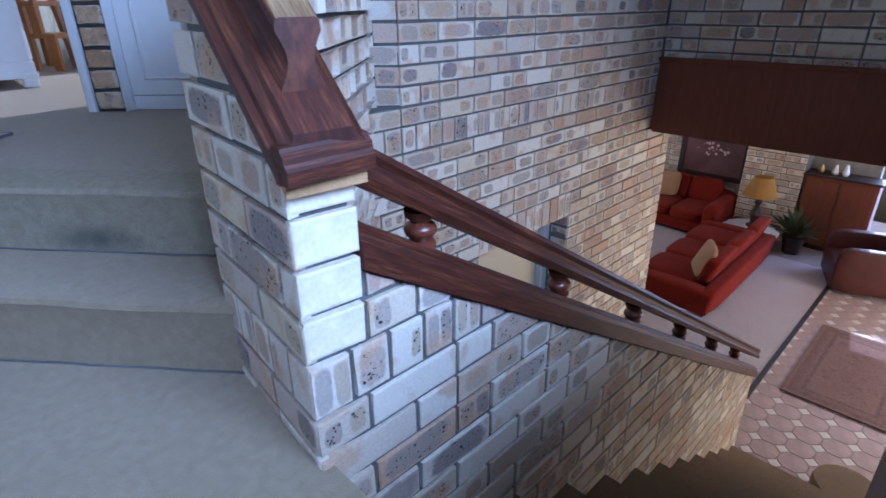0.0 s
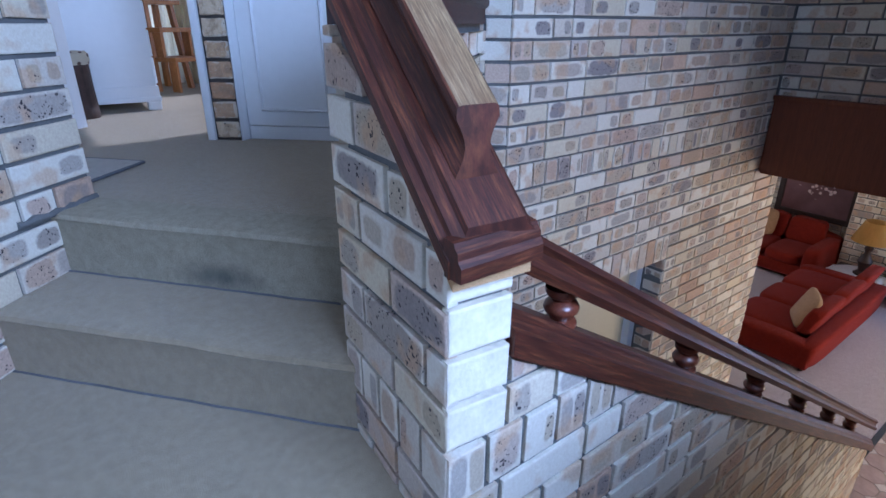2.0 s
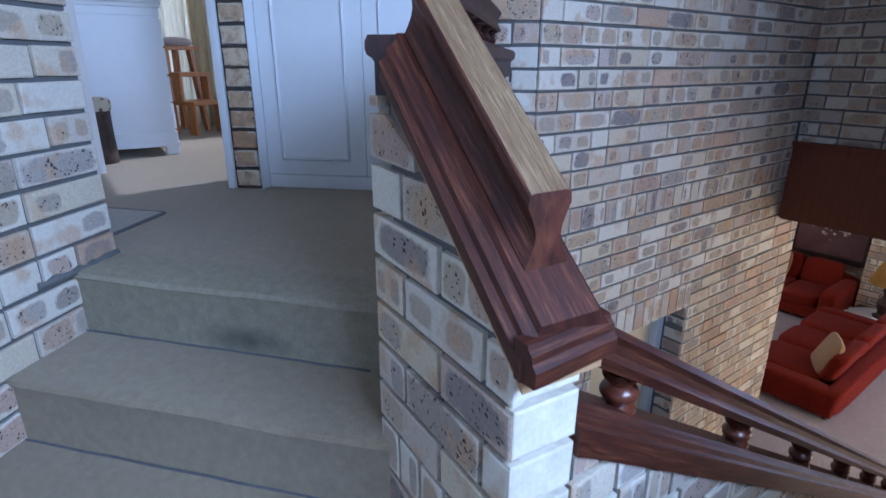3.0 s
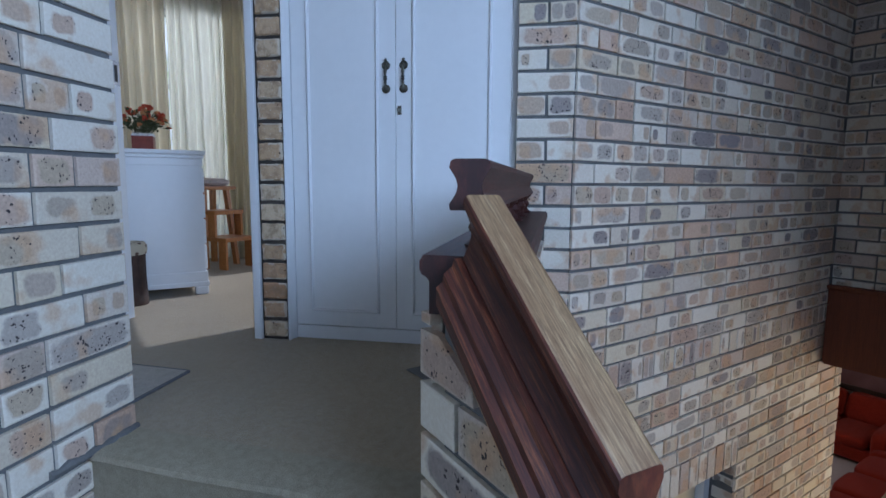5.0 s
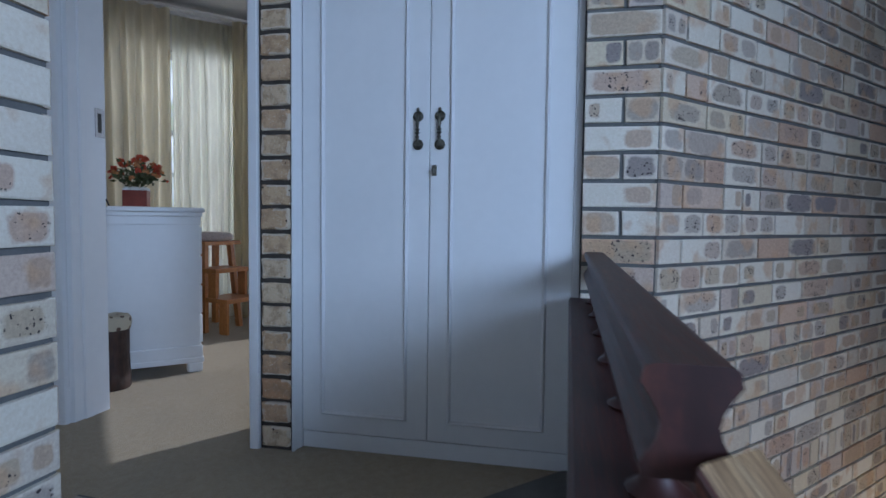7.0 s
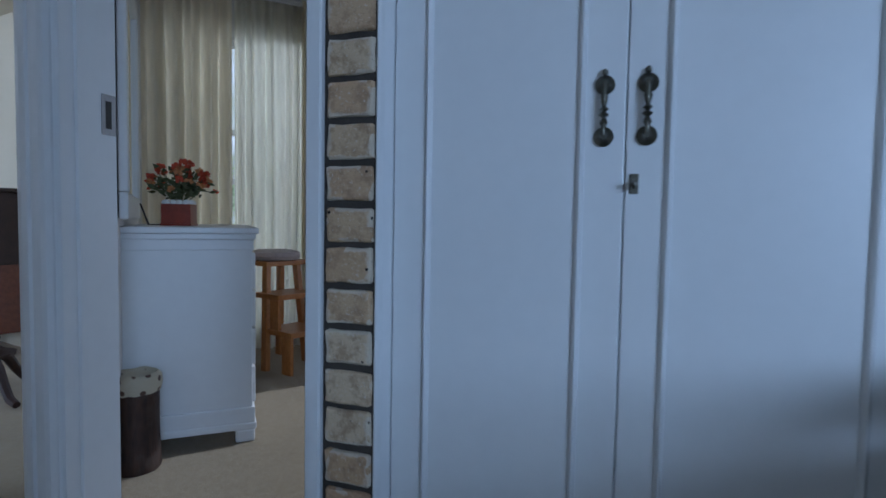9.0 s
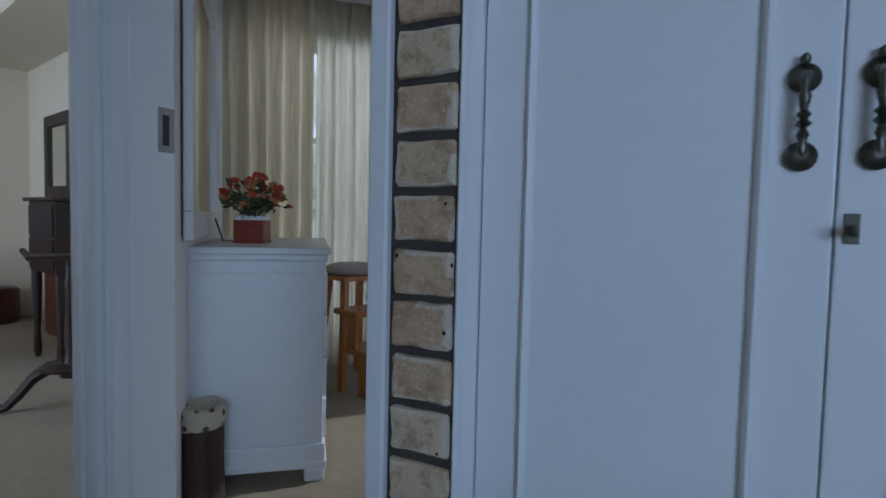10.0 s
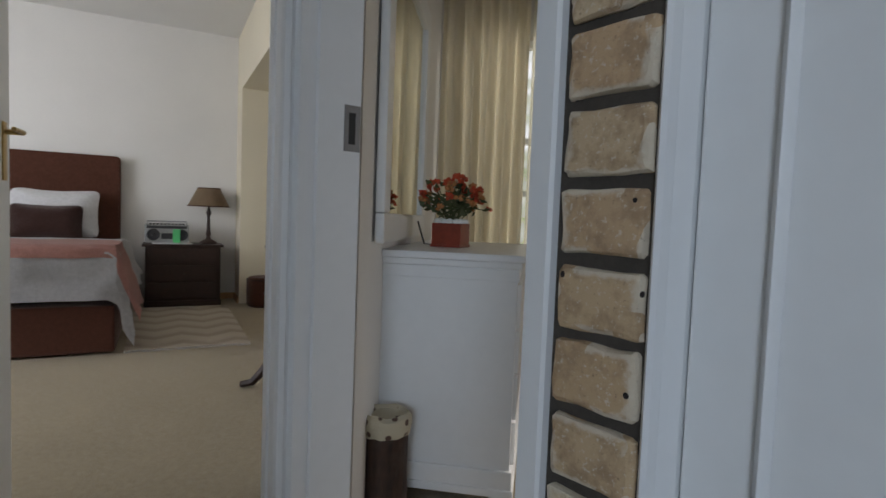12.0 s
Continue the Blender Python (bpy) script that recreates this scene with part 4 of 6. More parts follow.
for k in range(46):
    a, r = rnd.uniform(0, 6.283), 0.155 * math.sqrt(rnd.random())
    h = 0.16 + 0.115 * (1 - (r / 0.16) ** 2) + rnd.uniform(-0.02, 0.03)
    x, y = r * math.cos(a), r * math.sin(a)
    tube(stem, [(x * 0.15, y * 0.15, 0.10), (x * 0.6, y * 0.6, 0.10 + h * 0.4), (x, y, h)], 0.0018, 4)
    for j in range(3):
        t = rnd.uniform(0.35, 0.95)
        c = Vector((x * t + rnd.uniform(-.02, .02), y * t + rnd.uniform(-.02, .02), 0.10 + (h - 0.10) * t))
        d = Vector((rnd.uniform(-1, 1), rnd.uniform(-1, 1), rnd.uniform(-0.2, 0.9))).normalized()
        sd = d.orthogonal().normalized() * 0.012
        q = [c, c + d * 0.018 + sd, c + d * 0.042, c + d * 0.018 - sd]
        lv.faces.new([lv.verts.new(v) for v in q])
    tint = M_PETAL if rnd.random() < 0.72 else M_PETAL2
    target = bmesh.new()
    for j in range(12):
        d = Vector((rnd.uniform(-1, 1), rnd.uniform(-1, 1), rnd.uniform(-0.3, 1))).normalized()
        sd = d.cross(Vector((rnd.uniform(-1, 1), rnd.uniform(-1, 1), 0.3))).normalized() * 0.009
        c = Vector((x, y, h))
        q = [c, c + d * 0.012 + sd, c + d * 0.023, c + d * 0.012 - sd]
        target.faces.new([target.verts.new(v) for v in q])
    part("flower", target, tint, pot)
part("stems", stem, M_LEAF, pot)["kind"] = "stuff"
part("leaves", lv, M_LEAF, pot, "dull green leaves")["kind"] = "stuff"

# small things beside the pot
M_GLASSY = paint("white_satin", (0.74, 0.72, 0.70), 0.3, 0.1, 8)
stand = thing("photo_stand", tube(tube(bmesh.new(), [(0.27, 4.66, ZU + DH), (0.235, 4.68, ZU + DH + 0.10)], 0.004, 6), [(0.27, 4.66, ZU + DH), (0.34, 4.56, ZU + DH + 0.002)], 0.004, 6), M_BLACK, "thin black wire stand on the chest", "stand")

# waste basket
def basket_wood(nt, bsdf):
    v = coords(nt, "Object", (1, 1, 0.25))
    a = noisy(nt, v, 40, 4)
    b = noisy(nt, coords(nt), 11, 3)
    c = ramp(nt, a, [(0.3, (0.012, 0.006, 0.004)), (0.7, (0.06, 0.027, 0.015))])
    c = mix(nt, ramp(nt, b, [(0.5, (0, 0, 0)), (0.62, (0.6, 0.6, 0.6))]), c, (0.055, 0.038, 0.03))
    nt.links.new(c, bsdf.inputs["Base Color"])
    bsdf.inputs["Roughness"].default_value = 0.65
    bump(nt, bsdf, a, 0.6, 0.006)


M_BASKET = material("brown_bark", basket_wood)


def spotted(nt, bsdf):
    vo = nd(nt, "ShaderNodeTexVoronoi", Scale=24.0)
    nt.links.new(coords(nt), vo.inputs["Vector"])
    c = ramp(nt, vo.outputs["Distance"], [(0.22, (0.09, 0.05, 0.035)), (0.30, (0.46, 0.41, 0.30))])
    nt.links.new(c, bsdf.inputs["Base Color"])
    bsdf.inputs["Roughness"].default_value = 0.7
    bump(nt, bsdf, noisy(nt, coords(nt), 50), 0.4, 0.006)


M_SPOT = material("spotted_cover", spotted)
bas = holder("waste_basket", 0.243, 4.045, ZU, "dark brown bark basket with a spotted cream cover", "basket")
part("drum", lathe(bmesh.new(), [(0.080, 0.0), (0.086, 0.012), (0.083, 0.05), (0.079, 0.17), (0.080, 0.29), (0.083, 0.325)], seg=28), M_BASKET, bas, smooth=True)
cv = bmesh.new()
lathe(cv, [(0.085, 0.300), (0.091, 0.328), (0.089, 0.358), (0.074, 0.370), (0.068, 0.356), (0.05, 0.348)], seg=28)
for v in cv.verts:
    v.co += Vector((0, 0, 0.010 * noise.noise(v.co * 26)))
part("cover", cv, M_SPOT, bas, smooth=True)

# step stool with a pale cushion
stl = holder("step_stool", 0.985, 5.40, ZU, "orange pine step stool with a pale round cushion", "stool", rz=27)
for sx in (-1, 1):
    for y0, y1 in ((-0.05, -0.10), (0.12, 0.19)):
        lg = bmesh.new()
        a = [lg.verts.new((sx * 0.16 + dx, y1 + dy, 0)) for dx, dy in ((-.016, -.024), (.016, -.024), (.016, .024), (-.016, .024))]
        b = [lg.verts.new((sx * 0.115 + dx, y0 + dy, 0.66)) for dx, dy in ((-.016, -.024), (.016, -.024), (.016, .024), (-.016, .024))]
        lg.faces.new(a[::-1])
        lg.faces.new(b)
        for i in range(4):
            lg.faces.new((a[i], a[(i + 1) % 4], b[(i + 1) % 4], b[i]))
        part("leg", lg, M_PINE, stl)
part("seat", cube(-0.165, -0.12, 0.655, 0.165, 0.20, 0.685, 0.006), M_PINE, stl)
for z, y0, y1 in ((0.45, -0.22, 0.02), (0.23, -0.34, -0.05)):
    part("tread", cube(-0.15, y0, z, 0.15, y1, z + 0.034, 0.005), M_PINE, stl)
    for sx in (-1, 1):
        part("tread_leg", cube(sx * 0.135 - 0.011, y0 + 0.01, 0.0 if z < 0.3 else 0.26, sx * 0.135 + 0.011, y0 + 0.095, z, 0.002), M_PINE, stl)
M_PALE = carpet("pale_cushion", (0.66, 0.55, 0.52), (0.74, 0.66, 0.62), 180)
part("cushion", lathe(bmesh.new(), [(0.12, 0.684), (0.158, 0.692), (0.170, 0.712), (0.162, 0.738), (0.11, 0.752), (0.03, 0.755)], y=0.03, seg=26), M_PALE, stl, "pale pink round cushion", smooth=True)


# curtains
def cloth(name, colour, thin):
    def build(nt, bsdf):
        v = coords(nt, "Object", (1, 1, 0.15))
        a = noisy(nt, v, 26)
        w = noisy(nt, coords(nt), 600, 2)
        c = ramp(nt, a, [(0.3, tuple(x * 0.88 for x in colour)), (0.7, colour)])
        nt.links.new(c, bsdf.inputs["Base Color"])
        bsdf.inputs["Roughness"].default_value = 0.9
        bsdf.inputs["Sheen Weight"].default_value = 0.2
        bump(nt, bsdf, w, 0.3, 0.002)
        tr = nt.nodes.new("ShaderNodeBsdfTranslucent")
        nt.links.new(c, tr.inputs[0])
        m = nt.nodes.new("ShaderNodeMixShader")
        m.inputs[0].default_value = thin
        nt.links.new(bsdf.outputs[0], m.inputs[1])
        nt.links.new(tr.outputs[0], m.inputs[2])
        out = nt.nodes["Material Output"]
        nt.links.new(m.outputs[0], out.inputs[0])
    return material(name, build)


M_DRAPE = cloth("cream_drape", (0.83, 0.77, 0.63), 0.45)
M_SHEER = cloth("cream_sheer", (0.88, 0.86, 0.77), 0.68)


def curtain(bm, x0, x1, y, z0, z1, folds, depth, seed, pinch=0.0):
    """Hanging cloth with uneven folds, as a thin closed sheet."""
    r = random.Random(seed)
    n = folds * 10
    ph = [r.uniform(-0.35, 0.35) for _ in range(folds + 2)]
    zs = [0.0, 0.02, 0.05, 0.09, 0.2, 0.4, 0.6, 0.8, 1.0]
    grid = []
    for f in zs:
        row = []
        for k in range(n + 1):
            t = k / n
            w = min(folds, max(0.0, (t + 0.10 * math.sin(math.pi * t) * noise.noise(Vector((t * 3.1, f * 0.7, seed * 1.7))) * (0.3 + f)) * folds))
            i = int(w)
            j = ph[min(i, folds)] * (1 - (w - i)) + ph[min(i + 1, folds + 1)] * (w - i)
            amp = depth * (0.55 if f < 0.06 else 0.8 + 0.35 * f) * (1 + 1.7 * ph[min(i, folds)])
            yy = y + amp * math.sin(2 * math.pi * (w + 0.6 * j * f)) + 0.010 * noise.noise(Vector((t * 9, f * 4, seed)))
            xx = x0 + (x1 - x0) * t + pinch * math.sin(math.pi * f) * (0.5 - t) + 0.014 * j * f
            row.append(bm.verts.new((xx, yy, z1 + (z0 - z1) * f)))
        grid.append(row)
    for a, b in zip(grid, grid[1:]):
        for k in range(n):
            bm.faces.new((a[k], a[k + 1], b[k + 1], b[k]))
    ret = bmesh.ops.solidify(bm, geom=bm.faces[:], thickness=0.002)
    return bm


thing("curtain", curtain(bmesh.new(), 0.20, 0.738, 5.69, ZU + 0.01, 2.86, 5, 0.052, 3), M_DRAPE, "heavy cream curtain gathered beside the mirror", "curtain", "window curtains", smooth=True)
thing("net_curtain", curtain(bmesh.new(), 0.762, 1.50, 5.78, ZU + 0.02, 2.86, 12, 0.022, 8), M_SHEER, "thin cream net curtain before the window", "curtain", "window curtains", smooth=True)
thing("curtain", curtain(bmesh.new(), 1.20, 1.98, 5.67, ZU + 0.01, 2.86, 10, 0.034, 12), M_DRAPE, "heavy cream curtain at the window side", "curtain", "window curtains", smooth=True)
track = thing("curtain_track", box(cube(0.2, 5.66, 2.865, 3.1, 5.80, 2.885, 0.003), 0.2, 5.74, 2.84, 3.1, 5.755, 2.866), M_WHITE, "white ceiling curtain track", "curtain track")
thing("trim", sweep(bmesh.new(), [(0, 0), (0.0, -0.06), (-0.02, -0.06), (-0.045, -0.03), (-0.06, -0.02), (-0.06, 0)], (0.2, 5.90, CEIL - 0.001), (3.2, 5.90, CEIL - 0.001)), M_WHITE, "white ceiling cornice", "cornice", kind="structure")

# window behind the net curtain
win = tagged(holder("window_1", 0.35, 5.9, 0.55, "white window frame behind the net curtain", "window"), kind="structure")
fr = bmesh.new()
for a0, a1, b0, b1 in ((0, 1.55, 0, 0.05), (0, 1.55, 2.0, 2.05), (0, 0.05, 0.05, 2.0), (1.5, 1.55, 0.05, 2.0), (0.52, 0.56, 0.05, 2.0), (1.02, 1.06, 0.05, 2.0), (0.05, 0.52, 1.02, 1.06), (0.56, 1.02, 1.02, 1.06), (1.06, 1.5, 1.02, 1.06), (0.05, 0.52, 1.37, 1.41), (0.05, 0.52, 0.50, 0.53), (0.56, 1.02, 0.5, 0.53), (1.06, 1.5, 0.5, 0.53)):
    box(fr, a0, 0.06, b0, a1, 0.12, b1)
part("window_frame", fr, M_WHITE, win)


def garden(nt, bsdf):
    v = coords(nt)
    a = noisy(nt, v, 1.4, 6, 0.7)
    c = ramp(nt, a, [(0.35, (0.20, 0.24, 0.13)), (0.5, (0.55, 0.58, 0.47)), (0.6, (0.95, 0.97, 1.0))])
    nt.links.new(c, bsdf.inputs["Base Color"])
    nt.links.new(c, bsdf.inputs["Emission Color"])
    bsdf.inputs["Emission Strength"].default_value = 1.6


thing("backdrop", cube(-6.0, 12.0, -4.0, 9.0, 12.1, 8.0), material("garden_backdrop", garden), "bright blurred garden beyond the window", "backdrop", kind="structure")

# ---------------------------------------------------------------- bedroom
def bed_frame(name, a, b, z, label, category, group=""):
    x, y = B(a, b)
    return holder(name, x, y, z, label, category, group, 33)


M_HEAD = carpet("brown_suede", (0.085, 0.030, 0.018), (0.125, 0.048, 0.030), 240)
M_SHEET = carpet("white_linen", (0.72, 0.72, 0.74), (0.80, 0.80, 0.82), 300)
M_PINK = carpet("salmon_blanket", (0.66, 0.33, 0.28), (0.76, 0.43, 0.37), 260)
M_CHOC = carpet("chocolate_cushion", (0.030, 0.012, 0.010), (0.06, 0.026, 0.02), 260)
bed = bed_frame("bed", 1.40, 5.93, ZU, "double bed with brown suede base and white bedding", "bed")
BWD, BLN = 1.75, 2.28
part("base", cube(-BWD, 0.0, 0.015, 0.03, BLN, 0.345, 0.02), M_HEAD, bed, "brown suede base")
mt = bmesh.new()
cushion(mt, -BWD - 0.01, -0.015, 0.34, 0.012, BLN, 0.70, 0.10, 10)
part("mattress", mt, M_SHEET, bed, smooth=True)
hd = bmesh.new()
out = [(-BWD - 0.05, 0.0), (0.02, 0.0)] + [(0.02 - 0.04 + 0.04 * math.cos(t * math.pi / 8), 1.51 + 0.04 * math.sin(t * math.pi / 8)) for t in range(5)] + [(-BWD - 0.05 + 0.04 - 0.04 * math.sin(t * math.pi / 8), 1.51 + 0.04 * math.cos(t * math.pi / 8)) for t in range(5)]
a = [hd.verts.new((x, BLN + 0.02, z)) for x, z in out]
b = [hd.verts.new((x, BLN + 0.11, z)) for x, z in out]
hd.faces.new(a)
hd.faces.new(b[::-1])
for i in range(len(out)):
    j = (i + 1) % len(out)
    hd.faces.new((a[i], a[j], b[j], b[i]))
bmesh.ops.bevel(hd, geom=[e for e in hd.edges if abs(e.verts[0].co.y - e.verts[1].co.y) < 1e-5 and e.verts[0].co.y < BLN + 0.05], offset=0.015, segments=2, affect="EDGES")
for v in hd.verts:
    v.co.x -= 0.10
part("headboard", hd, M_HEAD, bed, "tall brown suede headboard with rounded corners")


def drape(name, outline, z_of, mat, parent, label, nx=40, ny=26, thick=0.014):
    """Cloth laid over the bed: a grid in plan whose edges hang."""
    bm = bmesh.new()
    x0, x1, y0, y1 = outline
    grid = [[bm.verts.new(z_of(x0 + (x1 - x0) * i / nx, y0 + (y1 - y0) * j / ny)) for i in range(nx + 1)] for j in range(ny + 1)]
    for r, s in zip(grid, grid[1:]):
        for i in range(nx):
            bm.faces.new((r[i], r[i + 1], s[i + 1], s[i]))
    bmesh.ops.solidify(bm, geom=bm.faces[:], thickness=thick)
    return part(name, bm, mat, parent, label, smooth=True)


def over(px, py, top, hang, ruffle):
    """Folds a flat cloth point over the foot (y < 0) and the side (x > 0) of the bed."""
    x, y, z = px, py, top
    w = ruffle * noise.noise(Vector((px * 7, py * 7, 2.0)))
    if px > 0:
        z -= min(px, 9) * 0.92
        x = 0.03 + 0.30 * px + w
    if py < 0:
        z -= -py * 0.95
        y = -0.03 + 0.14 * py + w
    z += 0.012 * noise.noise(Vector((px * 4, py * 4, 7.0)))
    return Vector((x, y, z))


drape("duvet", (-BWD - 0.02, 0.36, -0.35, 1.6), lambda x, y: over(x, y, 0.725, 0.3, 0.035), M_SHEET, bed, "rumpled white duvet hanging over the foot", 46, 40, 0.02)
drape("blanket", (-BWD - 0.02, 0.50, -0.09, 0.60), lambda x, y: over(x, y, 0.765, 0.3, 0.03), M_PINK, bed, "salmon pink blanket across the foot", 46, 22, 0.016)


def pillow(name, a, b, z, w, h, d, tilt, mat, label, seed):
    ob = bed_frame(name, a, b, z, label, "pillow")
    bm = bmesh.new()
    cushion(bm, -w / 2, -d / 2, 0, w / 2, d / 2, h, 0.0, 11, seed, 0.03)
    for v in bm.verts:
        fx, fz = abs(v.co.x) / (w / 2), abs(v.co.z - h / 2) / (h / 2)
        v.co.y *= 1 - 0.88 * max(fx, fz) ** 3
        # drawn-in sides leave pointed corners
        v.co.x *= 1.03 - 0.10 * (1 - fz ** 2) * fx
        v.co.z = h / 2 + (v.co.z - h / 2) * (1.04 - 0.16 * (1 - fx ** 2) * fz)
        v.co.y += 0.012 * noise.noise(Vector((v.co.x * 9 + seed, v.co.z * 9, seed)))
        v.co.rotate(Euler((radians(tilt), 0, 0)))
    part("case", bm, mat, ob, smooth=True)
    return ob


pillow("pillow", 0.78, 7.98, ZU + 0.70, 0.76, 0.50, 0.20, -14, M_SHEET, "plump white pillow leaning on the headboard", 1)
pillow("pillow", -0.06, 7.98, ZU + 0.70, 0.72, 0.48, 0.20, -14, M_SHEET, "plump white pillow leaning on the headboard", 4)
pillow("scatter_cushion", 0.74, 7.80, ZU + 0.68, 0.60, 0.37, 0.17, -18, M_CHOC, "dark chocolate scatter cushion before the white pillow", 7)
pillow("scatter_cushion", -0.04, 7.80, ZU + 0.70, 0.50, 0.40, 0.17, -12, M_CHOC, "dark chocolate scatter cushion before the white pillow", 9)

ns = bed_frame("bedside_cabinet", 1.92, 7.90, ZU, "dark stained wooden bedside cabinet", "bedside cabinet")
part("body", cube(-0.36, 0.0, 0.06, 0.36, 0.42, 0.63, 0.005), M_DARK, ns)
part("top", cube(-0.39, -0.025, 0.63, 0.39, 0.44, 0.655, 0.006), M_DARK, ns)
part("plinth", cube(-0.37, -0.008, 0.0, 0.37, 0.42, 0.06, 0.004), M_DARK, ns)
for k in range(3):
    dr = part("drawer", cube(-0.33, -0.012, 0.09 + k * 0.178, 0.33, 0.002, 0.255 + k * 0.178, 0.005), M_DARK, ns)
    part("knob", lathe(bmesh.new(), [(0.006, 0), (0.006, 0.012), (0.012, 0.02), (0.008, 0.028)], 0, 0, 0, 12, Matrix.Translation((0.0, -0.012, 0.175 + k * 0.178)) @ Matrix.Rotation(radians(90), 4, "X")), M_DARK, dr)

thing("magazine", prism(bmesh.new(), [B(1.62, 7.92), B(2.0, 7.91), B(2.0, 8.12), B(1.62, 8.13)], ZU + 0.656, ZU + 0.664), M_SHEET, "pale magazine under the radio", "magazine")
rad = bed_frame("radio_cassette", 1.76, 8.09, ZU + 0.664, "silver radio cassette player on the bedside cabinet", "radio")
M_SILVER = paint("silver_plastic", (0.33, 0.34, 0.34), 0.4, 0.1, 10, 80, 0.05, 0.4)
M_DKGREY = paint("dark_plastic", (0.025, 0.026, 0.03), 0.45, 0.2, 12)
M_GREEN = paint("green_card", (0.10, 0.55, 0.20), 0.6, 0.1, 10)
part("body", cube(-0.21, -0.05, 0.0, 0.21, 0.06, 0.19, 0.008), M_SILVER, rad)
for x in (-0.13, 0.14):
    sp = part("speaker", lathe(bmesh.new(), [(0.062, 0), (0.062, 0.006), (0.052, 0.010), (0.045, 0.004), (0.018, 0.004), (0.014, 0.010)], 0, 0, 0, 22, Matrix.Translation((x, -0.05, 0.085)) @ Matrix.Rotation(radians(90), 4, "X")), M_DKGREY, rad)
part("tape_deck", cube(-0.055, -0.058, 0.04, 0.06, -0.049, 0.10, 0.003), M_DKGREY, rad)
part("tuner", cube(-0.19, -0.055, 0.15, 0.19, -0.049, 0.178, 0.002), M_DKGREY, rad)
kb = bmesh.new()
for k in range(10):
    box(kb, -0.17 + k * 0.035, -0.03, 0.19, -0.145 + k * 0.035, 0.0, 0.205, 0.002)
part("keys", kb, M_DKGREY, rad)
part("carry_handle", tube(bmesh.new(), [(-0.19, 0.02, 0.19), (-0.19, 0.02, 0.225), (0.19, 0.02, 0.225), (0.19, 0.02, 0.19)], 0.007), M_SILVER, rad)
part("price_card", cube(0.055, -0.066, 0.0, 0.125, -0.062, 0.145), M_GREEN, rad, "small bright green card")

M_SHADE = cloth("tan_shade", (0.40, 0.30, 0.20), 0.25)
lampb = bed_frame("table_lamp", 2.17, 8.12, ZU + 0.656, "dark turned table lamp with a tan shade", "lamp")
part("stem", lathe(bmesh.new(), [(0.085, 0), (0.09, 0.012), (0.07, 0.03), (0.03, 0.05), (0.018, 0.08), (0.03, 0.11), (0.02, 0.14), (0.014, 0.30), (0.028, 0.34), (0.014, 0.38), (0.008, 0.43)], seg=18), M_DARK, lampb, smooth=True)
sh = bmesh.new()
for r, s in ((0.215, 0.115),):
    ra = [sh.verts.new((0.215 * math.cos(k * math.pi / 16), 0.215 * math.sin(k * math.pi / 16), 0.41)) for k in range(32)]
    rb = [sh.verts.new((0.115 * math.cos(k * math.pi / 16), 0.115 * math.sin(k * math.pi / 16), 0.61)) for k in range(32)]
    for k in range(32):
        sh.faces.new((ra[k], ra[(k + 1) % 32], rb[(k + 1) % 32], rb[k]))
bmesh.ops.solidify(sh, geom=sh.faces[:], thickness=0.004)
part("shade", sh, M_SHADE, lampb, smooth=True)
tr = bmesh.new()
for r, z in ((0.215, 0.412), (0.115, 0.608)):
    tube(tr, [(r * math.cos(k * math.pi / 16), r * math.sin(k * math.pi / 16), z) for k in range(33)], 0.006, 6)
part("shade_trim", tr, M_HEAD, lampb, "brown braid on the shade")


def rug_cloth(name, cols, sx, sy):
    def build(nt, bsdf):
        v = coords(nt)
        sep = nt.nodes.new("ShaderNodeSeparateXYZ")
        nt.links.new(v, sep.inputs[0])
        zig = calc(nt, "PINGPONG", calc(nt, "MULTIPLY", sep.outputs[0], sx), 0.5)
        band = calc(nt, "FRACT", calc(nt, "ADD", calc(nt, "MULTIPLY", sep.outputs[1], sy), zig))
        c = ramp(nt, band, [(0.0, cols[0]), (0.35, cols[0]), (0.5, cols[1]), (0.7, cols[1]), (0.8, cols[2]), (1.0, cols[0])])
        g = noisy(nt, v, 220, 3)
        c = mix(nt, 0.3, c, ramp(nt, g, [(0.3, tuple(x * 0.6 for x in cols[1])), (0.7, cols[0])]))
        nt.links.new(c, bsdf.inputs["Base Color"])
        bsdf.inputs["Roughness"].default_value = 0.95
        bump(nt, bsdf, g, 0.5, 0.006)
    return material(name, build)


M_KELIM = rug_cloth("woven_zigzag", ((0.52, 0.46, 0.37), (0.36, 0.30, 0.24), (0.45, 0.38, 0.31)), 2.6, 3.2)
rg = bed_frame("bedside_rug", 1.48, 5.98, ZU + 0.001, "flat woven beige rug with zigzag bands beside the bed", "rug")
part("weave", cube(0.0, 0.0, 0.0, 0.86, 1.82, 0.008), M_KELIM, rg)
fr = bmesh.new()
rnd = random.Random(3)
for k in range(60):
    x = 0.01 + k * 0.0143
    for y, d in ((0.0, -1), (1.82, 1)):
        tube(fr, [(x, y, 0.005), (x + rnd.uniform(-.006, .006), y + d * 0.025, 0.003), (x + rnd.uniform(-.01, .01), y + d * 0.05, 0.002)], 0.0025, 4)
part("fringe", fr, M_SHEET, rg, "pale knotted fringe")["kind"] = "stuff"

